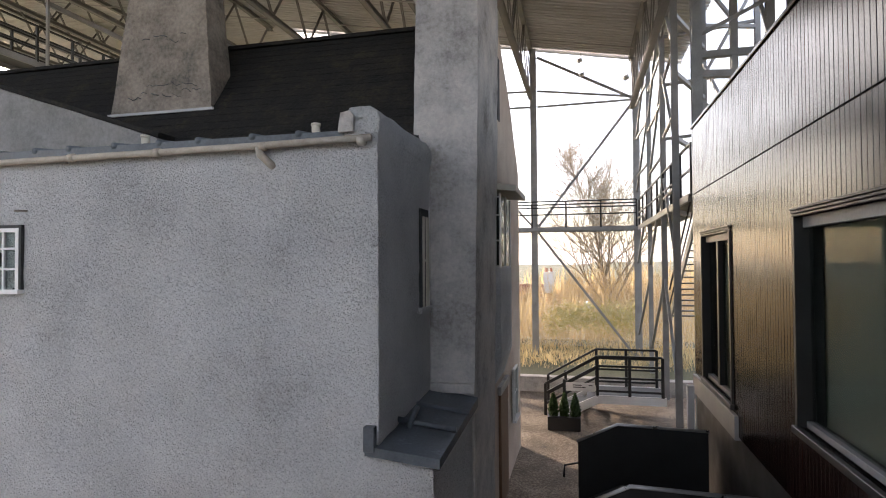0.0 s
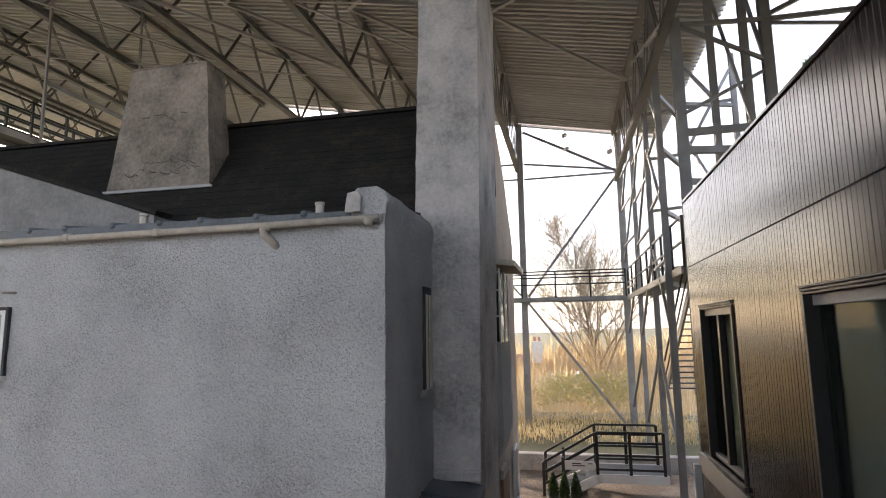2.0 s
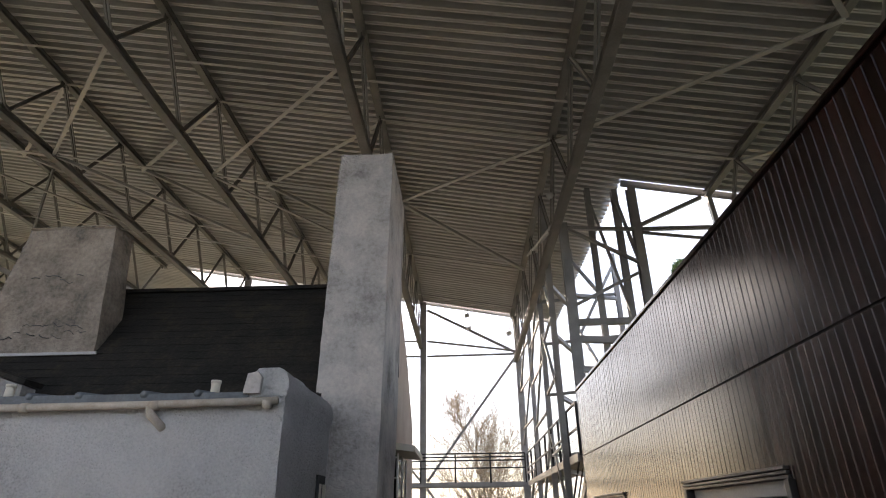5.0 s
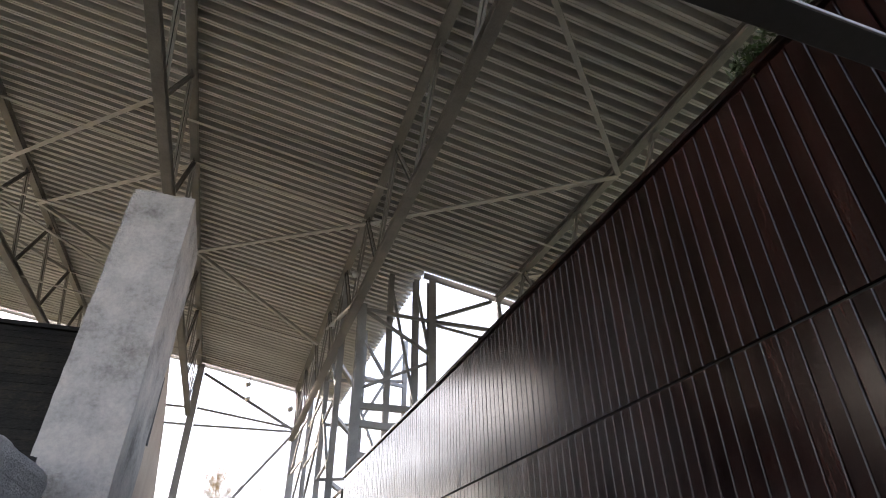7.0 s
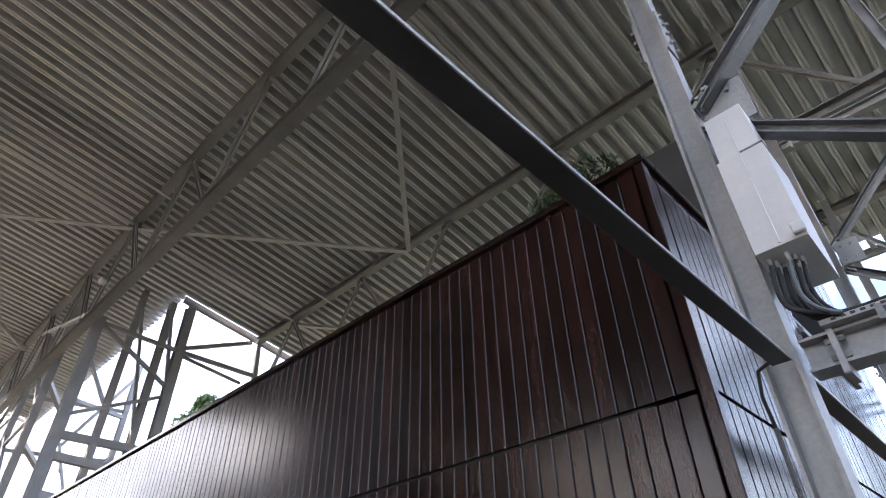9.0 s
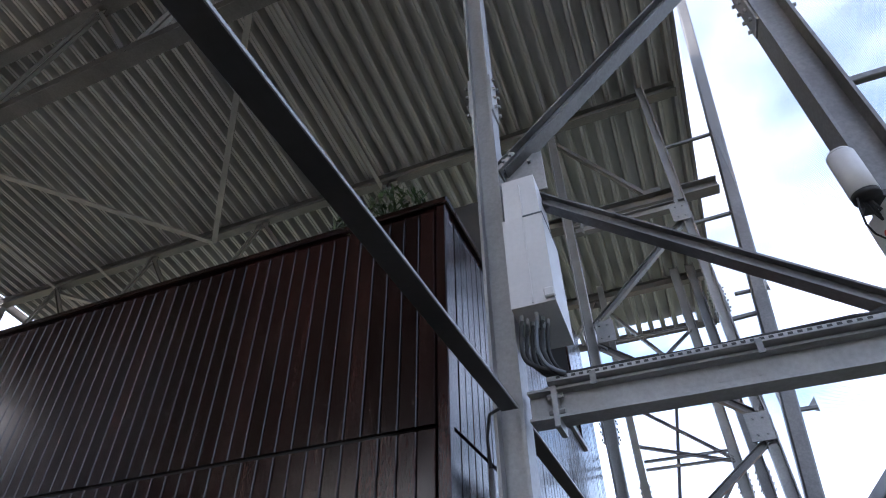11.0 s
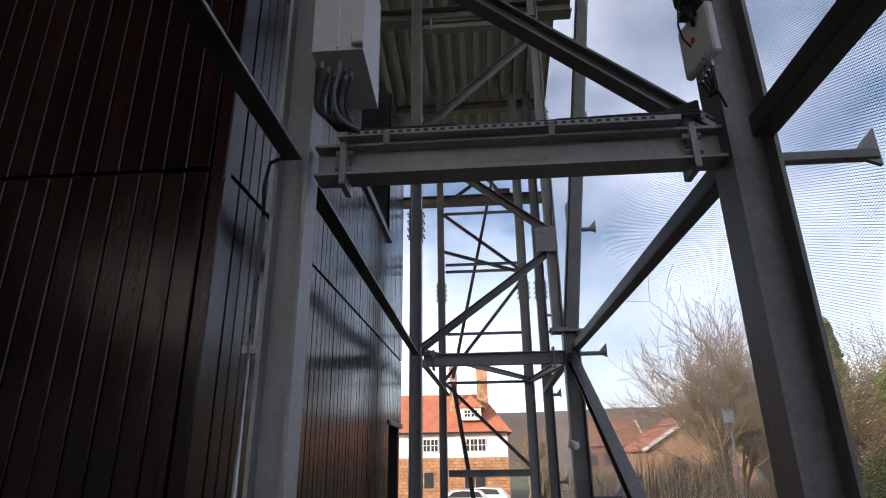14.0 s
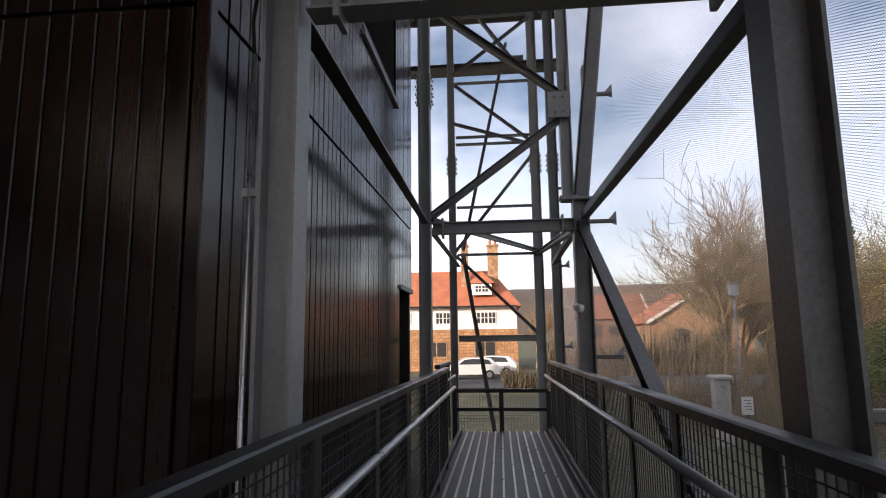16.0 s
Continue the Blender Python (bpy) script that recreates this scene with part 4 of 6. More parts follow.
def clad(parent, start, end, holes, along_y):
    pitch, gap = 0.100, 0.006
    cache = {}
    n = int((end - start) / pitch)
    for i in range(n):
        u = start + i * pitch
        top = 9.18 if not along_y and u > 4.3 else CLAD_TOP - 0.015
        for z0, z1 in ((1.9 if along_y else 0.15, JOINT - 0.012), (JOINT + 0.012, top)):
            spans = [(z0, z1)]
            for hu0, hu1, hz0, hz1 in holes:
                if u + pitch > hu0 + 0.02 and u < hu1 - 0.02:
                    spans = [s for a, b in spans for s in ((a, min(b, hz0)), (max(a, hz1), b)) if s[1] - s[0] > 0.05]
            for a, b in spans:
                key = round(b - a, 3)
                if key not in cache:
                    cache[key] = board_mesh(pitch - gap, b - a)
                ob = new("board", cache[key])
                dev = random.uniform(-0.0015, 0.0015)
                ob.matrix_world = pose(AX + 0.03 + dev, u + pitch, a, 0, 0, -90) if along_y else pose(u, BY + 0.03 + dev, a)
                ob.parent = parent


def make_window(name, y0, y1, z0, z1, mullion, label):
    t = thing(name, label, "window", kind="structure")
    x = AX
    fr = 0.07
    for k in range(3):
        box("window_hood", (x - 0.022 - 0.012 * k, y0, z1 + 0.034 * k), (x + 0.06, y1 + 0.01, z1 + 0.034 * k + 0.028), TRIM, t, "", 0.004)
    box("window_sill", (x - 0.06, y0 - 0.03, z0 - 0.08), (x + 0.1, y1 + 0.03, z0), TRIM, t, "", 0.006)
    for a, b in ((y0, y0 + fr), (y1 - fr, y1)):
        box("window_frame", (x - 0.03, a, z0), (x + 0.16, b, z1), BLACK, t, "", 0.004)
    box("window_frame", (x + 0.06, y0 + fr, z1 - fr - 0.05), (x + 0.16, y1 - fr, z1), STEEL, t, "grey metal head of the frame", 0.004)
    box("window_frame", (x + 0.06, y0 + fr, z0), (x + 0.16, y1 - fr, z0 + fr), STEEL, t, "grey metal foot of the frame", 0.004)
    for m in mullion:
        box("mullion", (x + 0.04, m - 0.06, z0 + fr), (x + 0.16, m + 0.06, z1 - fr - 0.05), BLACK, t, "", 0.004)
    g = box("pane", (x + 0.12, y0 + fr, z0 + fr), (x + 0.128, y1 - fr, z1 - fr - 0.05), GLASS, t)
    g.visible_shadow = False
    box("blind", (x + 0.30, y0 - 0.1, z0 - 0.2), (x + 0.31, y1 + 0.1, z1 + 0.1), BLIND, t, "grey-green blind behind the glass")
    return t


make_window("window_1", *W1, (), "large dark-framed window with reflecting glass")
make_window("window_2", *W2, (11.05,), "tall dark-framed window with two panes")
tagged(box("trim_sill_panel", (AX - 0.06, 9.6, 1.85), (AX + 0.03, 13.0, 2.22), STEEL, None, "", 0.006), "pale grey metal panel below the window", "trim", kind="structure")
d1 = thing("door_1", "dark recessed doorway in the clad wall", "door", kind="structure")
box("door_leaf", (DOOR[0], BY + 0.2, DOOR[2]), (DOOR[1], BY + 0.24, DOOR[3]), BLACK, d1)
box("door_frame", (DOOR[0] - 0.05, BY - 0.02, DOOR[3]), (DOOR[1] + 0.05, BY + 0.2, DOOR[3] + 0.05), STEEL, d1)
drain = thing("conduit_pipe", "thin galvanised conduit clipped to the clad wall corner", "pipe")
tube("pipe", [(2.36, 0.395, 2.0), (2.36, 0.395, 5.72)], 0.011, RAILTOP, drain)
box("clip", (2.35, 0.36, 5.18), (2.38, 0.42, 5.21), STEEL, drain)
tube("cable", [(2.36, 0.395, 5.72), (2.35, 0.40, 5.85), (2.34, 0.38, 5.95), (2.35, 0.32, 5.98)], 0.008, RUBBER, drain)

# ---- the house ----
FY, TX = 5.7, -1.95
front = rough_prism("house_front_block", [(-14, 0.0), (-1.37, 0.0), (-1.37, 2.62), (TX, 2.62), (TX, 6.2), (-2.3, 6.2), (-2.3, 5.93), (-14, 5.93)], FY, 7.85, "y", HARL, None, "", 0.11, 0.012)
tagged(front, "pale grey rough-harled house wall", "house wall", kind="structure")
tower = rough_prism("house_tower", [(-2.22, 0.0), (-1.35, 0.0), (-1.33, 2.8), (-1.27, 6.0), (-1.21, 10.33), (-2.07, 10.33), (-2.18, 6.5)], 7.8, 9.7, "y", CEMENT, None, "", 0.12, 0.014)
tagged(tower, "tall tapering stair tower of weathered grey render", "tower", kind="structure")
# Gable tint paints in warm bounced sunlight.
gable = rough_prism("house_gable", [(9.6, 0.0), (14.45, 0.0), (14.45, 6.75), (13.0, 7.95), (11.6, 8.8), (10.5, 9.3), (9.6, 9.3)], -2.2, -1.42, "x", WARMLITHARL, None, "", 0.3, 0.012)
tagged(gable, "harled gable wall of the house, tinted as by warm bounced light", "house wall", kind="structure")


rear = rough_prism("house_rear_block", [(9.8, 0.0), (14.4, 0.0), (14.4, 6.5), (9.8, 8.55)], -14.0, -2.21, "x", HARL, None, "", 0.6, 0.01)
tagged(rear, "harled rear body of the house", "house wall", kind="structure")


def make_main_roof():
    t = thing("house_roof", "steep dark slate roof, almost black", "roof", kind="structure")
    y0, z0, y1, z1, xa, xb = 7.6, 6.15, 9.75, 8.7, -14.0, -2.1
    obj("roof_deck", [(xa, y0, z0), (xb, y0, z0), (xb, y1, z1), (xa, y1, z1), (xa, y1 + 2.2, z0), (xb, y1 + 2.2, z0)], [(0, 1, 2, 3), (3, 2, 5, 4), (0, 4, 5, 1), (0, 3, 4), (1, 5, 2)], SLATE, t)
    rows, verts, faces = 17, [], []
    rnd = random.Random(4)
    nrm = Vector((0, -(z1 - z0), y1 - y0)).normalized()
    dv = Vector((0, y1 - y0, z1 - z0)) / rows
    for r in range(rows):
        x = xa + rnd.uniform(0, 0.25)
        while x < xb - 0.1:
            w = rnd.uniform(0.2, 0.32)
            o = Vector((x, y0, z0)) + dv * r
            lift = nrm * rnd.uniform(0.010, 0.014)
            a, b, c, d = o + lift, o + Vector((min(w - 0.006, xb - x), 0, 0)) + lift, o + Vector((min(w - 0.006, xb - x), 0, 0)) + dv * 1.15 + nrm * 0.004, o + dv * 1.15 + nrm * 0.004
            k = len(verts)
            verts += [a, b, c, d, a - nrm * 0.006, b - nrm * 0.006]
            faces += [(k, k + 1, k + 2, k + 3), (k + 4, k + 5, k + 1, k)]
            x += w
    tagged(obj("slates", verts, faces, SLATE, t), kind="stuff")
    bar("ridge", (xa, y1, z1 + 0.02), (xb, y1, z1 + 0.02), r_profile(0.16, 0.07), SLATE, t)
    return t


make_main_roof()


def make_chimney():
    t = thing("chimney_stack", "broad tapering chimney of stained grey render on the slate roof", "chimney")
    bm = bmesh.new()
    lo = [(-7.98, 8.45), (-5.88, 8.45), (-5.88, 9.1), (-7.98, 9.1)]
    hi = [(-7.68, 8.6), (-6.17, 8.6), (-6.17, 9.15), (-7.68, 9.15)]
    N = 14
    rings = []
    for k in range(N + 1):
        f = k / N
        ring_v = []
        for e in range(4):
            for s in range(8):
                a = [lo[e][i] * (1 - f) + hi[e][i] * f for i in (0, 1)]
                b = [lo[(e + 1) % 4][i] * (1 - f) + hi[(e + 1) % 4][i] * f for i in (0, 1)]
                p = Vector((a[0] + (b[0] - a[0]) * s / 8, a[1] + (b[1] - a[1]) * s / 8, 6.9 + 2.6 * f))
                p += Vector((noise.noise(p * 3), noise.noise(p * 3 + Vector((5, 0, 0))), 0)) * 0.02
                ring_v.append(bm.verts.new(p))
        rings.append(ring_v)
    m = len(rings[0])
    for k in range(N):
        for i in range(m):
            bm.faces.new((rings[k][i], rings[k][(i + 1) % m], rings[k + 1][(i + 1) % m], rings[k + 1][i]))
    bm.faces.new(rings[-1])
    part("chimney_body", bm, STAINED, t)
    box("cap", (-7.70, 8.58, 9.49), (-6.15, 9.17, 9.53), STAINED, t, "", 0.015)
    for i in range(5):
        x = -7.45 + i * 0.27
        bar("pot", (x, 8.75, 9.53), (x, 8.75, 9.58), o_profile(0.08, 10), LEAD, t)
    rc = random.Random(9)
    for x0, x1, zc, n in ((-7.40, -6.40, 8.55, 4), (-7.6, -6.1, 7.55, 7), (-7.3, -6.3, 7.72, 4)):
        for k in range(n):
            a = x0 + (x1 - x0) * (k + rc.uniform(0.0, 0.3)) / n
            z = zc + rc.uniform(-0.05, 0.05)
            pts = []
            for _ in range(rc.randint(3, 6)):
                pts.append((a, 8.45 + 0.15 * (z - 6.9) / 2.6 - 0.006, z))
                a += rc.uniform(0.03, 0.08)
                z += rc.uniform(-0.04, 0.04)
            tube("crack", pts, rc.uniform(0.004, 0.010), BLACK, t, "", 5)
    bar("flashing", (-7.98, 8.43, 7.2), (-5.86, 8.43, 7.2), r_profile(0.03, 0.05), PALESTEEL, t, "pale lead flashing along the foot")
    return t


make_chimney()
# The wing wall's shade is painted in through its dark render.
wing = rough_prism("house_wing_wall", [(-14, 5.9), (-6.01, 5.9), (-6.01, 6.47), (-14, 9.08)], 7.3, 7.58, "y", SHADEDWALL, None, "", 0.2, 0.01)
tagged(wing, "sloping harled wall head beside the roof", "house wall", kind="structure")
tagged(bar("trim_wing_coping", (-5.96, 7.44, 6.51), (-14, 7.44, 9.12), r_profile(0.36, 0.07), SLATE), "dark sloping coping on the wing wall", "trim", kind="structure")


def make_lead_roof():
    t = thing("lead_flat_roof", "blue-grey lead roof with rolled joints behind the gutter", "roof", kind="structure")
    obj("sheet", [(-14, FY - 0.03, 6.00), (-2.32, FY - 0.03, 6.00), (-2.32, 7.5, 6.2), (-14, 7.5, 6.2), (-14, FY - 0.03, 5.90), (-2.32, FY - 0.03, 5.90), (-2.32, 7.5, 6.1), (-14, 7.5, 6.1)],
        [(0, 1, 2, 3), (4, 7, 6, 5), (0, 4, 5, 1), (1, 5, 6, 2), (2, 6, 7, 3), (3, 7, 4, 0)], LEAD, t)
    for i in range(19):
        x = -2.85 - i * 0.6 + 0.05 * math.sin(i * 2.3)
        bar("lead_roll", (x, FY - 0.034, 5.992), (x, 7.5, 6.21), o_profile(0.042, 10), LEAD, t, "", smooth=True)


make_lead_roof()


def make_gutter():
    t = thing("rain_gutter", "brown-grey cast gutter pipe under the lead roof edge", "gutter")
    tube("gutter", [(-14, FY - 0.07, 5.83), (-8, FY - 0.07, 5.855), (-3.3, FY - 0.07, 5.88), (-2.0, FY - 0.07, 5.90)], 0.04, PIPE, t, n=10)
    for x in (-9.0, -7.4, -5.8, -4.6, -3.25, -2.1):
        bar("joint_collar", (x - 0.04, FY - 0.07, 5.87), (x + 0.04, FY - 0.07, 5.87), o_profile(0.052, 10), PIPE, t, "", smooth=True)
    tube("outlet", [(-3.3, FY - 0.07, 5.86), (-3.28, FY - 0.08, 5.78), (-3.2, FY - 0.04, 5.70), (-3.18, FY + 0.02, 5.66)], 0.045, PIPE, t)


make_gutter()
for _x, _y, _z in ((-5.35, 6.3, 6.06), (-2.95, 6.3, 6.06)):
    _t = thing("vent_pipe", "short cream vent pipe standing on the lead roof", "vent pipe", "vent pipes")
    bar("pipe", (_x, _y, _z), (_x, _y, _z + 0.17), o_profile(0.05, 12), CREAM, _t, "", smooth=True)
    bar("rim", (_x, _y, _z + 0.17), (_x, _y, _z + 0.20), o_profile(0.058, 12), CREAM, _t, "", smooth=True)


def sash(name, axis, c, w, h, cols, rows, label, depth=0.06, face=-1):
    """A small white window with glazing bars; c: centre of its outer face."""
    t = thing(name, label, "window", kind="structure")
    def bx(nm, u0, u1, z0, z1, d0, d1, mat):
        if axis == "y":
            return box(nm, (c[0] + u0, min(c[1] - face * d0, c[1] - face * d1), c[2] + z0), (c[0] + u1, max(c[1] - face * d0, c[1] - face * d1), c[2] + z1), mat, t)
        return box(nm, (min(c[0] - face * d0, c[0] - face * d1), c[1] + u0, c[2] + z0), (max(c[0] - face * d0, c[0] - face * d1), c[1] + u1, c[2] + z1), mat, t)
    f = 0.05
    bx("window_frame", -w / 2, -w / 2 + f, -h / 2, h / 2, 0, depth, WHITE)
    bx("window_frame", w / 2 - f, w / 2, -h / 2, h / 2, 0, depth, WHITE)
    bx("window_frame", -w / 2 + f, w / 2 - f, h / 2 - f, h / 2, 0, depth, WHITE)
    bx("window_sill", -w / 2 - 0.04, w / 2 + 0.04, -h / 2 - 0.05, -h / 2, -0.04, depth, WHITE)
    for i in range(1, cols):
        u = -w / 2 + w * i / cols
        bx("glazing_bar", u - 0.013, u + 0.013, -h / 2, h / 2 - f, 0.008, depth - 0.01, WHITE)
    for j in range(1, rows):
        z = -h / 2 + h * j / rows
        bx("glazing_bar", -w / 2 + f, w / 2 - f, z - 0.013, z + 0.013, 0.01, depth - 0.012, WHITE)
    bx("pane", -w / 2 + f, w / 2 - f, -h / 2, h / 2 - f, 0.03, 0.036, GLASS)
    # Dark sheet paints the unlit room behind the glass.
    bx("dark_backing", -w / 2 + f, w / 2 - f, -h / 2, h / 2 - f, 0.05, 0.058, DARKSHADE)
    return t


_w3 = sash("window_3", "y", (-6.87, FY - 0.05, 4.67), 0.50, 0.76, 2, 3, "small white-painted window with glazing bars in the harled wall", 0.05)
# Dark strips on the wall face paint the shadow of a recess.
box("recess_shade", (-6.62, FY - 0.045, 4.27), (-6.585, FY + 0.05, 5.09), DARKSHADE, _w3, "dark strip standing for recess shade")
box("recess_shade", (-7.14, FY - 0.045, 5.052), (-6.622, FY + 0.05, 5.09), DARKSHADE, _w3, "dark strip standing for recess shade")
_w4 = thing("window_4", "narrow window in the recessed house wall, its shade a dark panel", "window", kind="structure")
# Dark panel on the wall paints the shade of a deep recess.
box("recess_shade", (TX - 0.02, 7.24, 4.0), (TX + 0.03, 7.62, 5.3), DARKSHADE, _w4)
box("window_frame", (TX + 0.028, 7.31, 4.0), (TX + 0.042, 7.39, 5.2), CREAM, _w4)
box("window_frame", (TX + 0.028, 7.47, 4.0), (TX + 0.042, 7.61, 5.2), CREAM, _w4)
box("glazing_bar", (TX + 0.028, 7.39, 4.6), (TX + 0.04, 7.47, 4.63), CREAM, _w4)
box("window_sill", (TX - 0.02, 7.14, 3.93), (TX + 0.07, 7.66, 4.0), HARL, _w4)
_p = thing("wall_pin", "rusty iron pipe end sticking out of the harled wall", "pipe")
tube("pin", [(-6.55, FY + 0.02, 5.26), (-6.55, FY - 0.16, 5.25)], 0.014, PIPE, _p)


def make_ledge():
    t = thing("lead_ledge", "lead-covered ledge roof with an upturned edge", "ledge", kind="structure")
    obj("lead_sheet", [(-2.08, 5.62, 2.70), (-1.28, 5.62, 2.62), (-1.28, 7.8, 2.74), (-1.96, 7.8, 2.84), (-2.08, 5.62, 2.60), (-1.28, 5.62, 2.52), (-1.28, 7.8, 2.62), (-1.96, 7.8, 2.7)],
        [(0, 1, 2, 3), (4, 7, 6, 5), (0, 4, 5, 1), (1, 5, 6, 2), (2, 6, 7, 3), (3, 7, 4, 0)], LEAD, t)
    for y in (6.35, 7.1):
        bar("lead_roll", (-1.96, y, 2.79), (-1.27, y, 2.71), o_profile(0.035, 8), LEAD, t, "", smooth=True)
    box("upstand", (-2.09, 5.6, 2.64), (-1.97, 5.69, 2.9), LEAD, t, "", 0.006)
    box("back_flashing", (-1.94, 7.7, 2.8), (-1.31, 7.785, 2.93), CEMENT, t, "pale mortar fillet against the tower", 0.01)
    tube("stub_pipe", [(-1.82, 6.3, 2.72), (-1.72, 6.35, 2.95)], 0.035, LEAD, t)


make_ledge()
par = rough_prism("house_parapet", [(-2.31, 5.95), (-1.94, 5.95), (-1.92, 6.1), (-1.95, 6.2), (-2.03, 6.25), (-2.25, 6.24), (-2.31, 6.15)], 5.68, 7.82, "y", HARL, None, "", 0.07, 0.022)
tagged(par, "rough rounded parapet head at the end of the harled wall", "parapet", kind="structure")
kn = rough_prism("house_kneeler", [(-2.36, 5.98), (-2.2, 5.98), (-2.19, 6.14), (-2.24, 6.2), (-2.34, 6.18)], 5.62, 5.85, "y", CEMENT, None, "", 0.05, 0.012)
tagged(kn, "weathered stone block on the parapet end", "stone", kind="structure")


def make_oriel():
    t = thing("oriel_bay", "projecting harled bay with a hooded white window", "bay window", kind="structure")
    o = rough_prism("bay_body", [(-1.45, 2.3), (-1.26, 2.9), (-1.26, 4.5), (-1.45, 4.5)], 10.0, 11.5, "y", HARL, t, "", 0.2, 0.008)
    obj("hood", [(-1.45, 9.85, 5.98), (-0.97, 9.85, 5.90), (-0.97, 11.6, 5.90), (-1.45, 11.6, 6.0), (-1.45, 9.85, 5.86), (-0.97, 9.85, 5.80), (-0.97, 11.6, 5.80), (-1.45, 11.6, 5.86)],
        [(0, 1, 2, 3), (4, 7, 6, 5), (0, 4, 5, 1), (1, 5, 6, 2), (2, 6, 7, 3), (3, 7, 4, 0)], CREAM, t)
    for x0, x1 in ((-1.44, -1.42), (-1.355, -1.34), (-1.285, -1.262)):
        box("window_frame", (x0, 10.0, 4.5), (x1, 10.06, 5.8), WHITE, t)
    for z in (4.5, 4.95, 5.4, 5.72):
        box("glazing_bar", (-1.42, 10.01, z), (-1.285, 10.05, z + 0.025), WHITE, t)
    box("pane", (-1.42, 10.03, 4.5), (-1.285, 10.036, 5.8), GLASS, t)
    for y in (10.07, 10.75, 11.44):
        box("side_frame", (-1.29, y, 4.5), (-1.262, y + 0.06, 5.8), WHITE, t)
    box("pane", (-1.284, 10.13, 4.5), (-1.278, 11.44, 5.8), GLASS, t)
    box("infill", (-1.44, 10.3, 4.5), (-1.33, 11.5, 5.8), DARKSHADE, t)


make_oriel()
_t = thing("door_2", "brown timber door low in the gable wall", "door", kind="structure")
box("door_leaf", (-1.41, 10.6, 0.0), (-1.36, 11.6, 2.15), surface("brown_door", [(0.3, (0.12, 0.06, 0.03)), (0.7, (0.22, 0.12, 0.06))], 3, 40, (0.5, 0.6)), _t)
box("lintel", (-1.41, 10.5, 2.15), (-1.34, 11.7, 2.3), CEMENT, _t)
sash("window_5", "x", (-1.34, 12.9, 1.7), 0.7, 1.1, 2, 2, "small window low in the gable wall", 0.05, 1)
tagged(box("window_6", (-1.43, 10.75, 7.3), (-1.40, 11.05, 8.5), DARKSHADE), "narrow dark slit window in the gable", "window", kind="structure")

# ---- walkway under the camera ----
def deck_z(x):
    return 3.30 - 0.022 * x


DECK_L, DECK_R, DECK_END = 0.14, -1.22, 10.3


def make_deck():
    t = thing("walkway_deck", "grey ribbed metal walkway deck sloping gently down", "walkway", kind="structure")
    x0 = -4.0
    obj("deck_tray", [(x0, DECK_L, deck_z(x0) - 0.02), (DECK_END, DECK_L + 0.12, deck_z(DECK_END) - 0.02), (DECK_END, DECK_R, deck_z(DECK_END) - 0.02), (x0, DECK_R, deck_z(x0) - 0.02),
                      (x0, DECK_L, deck_z(x0) - 0.1), (DECK_END, DECK_L + 0.12, deck_z(DECK_END) - 0.1), (DECK_END, DECK_R, deck_z(DECK_END) - 0.1), (x0, DECK_R, deck_z(x0) - 0.1)],
        [(0, 3, 2, 1), (4, 5, 6, 7), (0, 1, 5, 4), (1, 2, 6, 5), (2, 3, 7, 6), (3, 0, 4, 7)], GRATE, t)
    n = 12
    for i in range(n):
        y = DECK_R + 0.05 + i * (DECK_L - DECK_R - 0.1) / (n - 1)
        bar("deck_rib", (x0, y, deck_z(x0) - 0.012), (DECK_END, y, deck_z(DECK_END) - 0.012), r_profile(0.022, 0.03, 0.004), RAILTOP, t)
    for y in (DECK_L + 0.06, DECK_R - 0.03):
        bar("edge_channel", (x0, y, deck_z(x0) - 0.06), (DECK_END, y, deck_z(DECK_END) - 0.06), r_profile(0.05, 0.24), BLACK, t)
    x = x0
    while x < DECK_END:
        bar("bearer", (x, DECK_R, deck_z(x) - 0.18), (x, DECK_L, deck_z(x) - 0.18), r_profile(0.06, 0.14), STEEL, t)
        x += 1.2


make_deck()


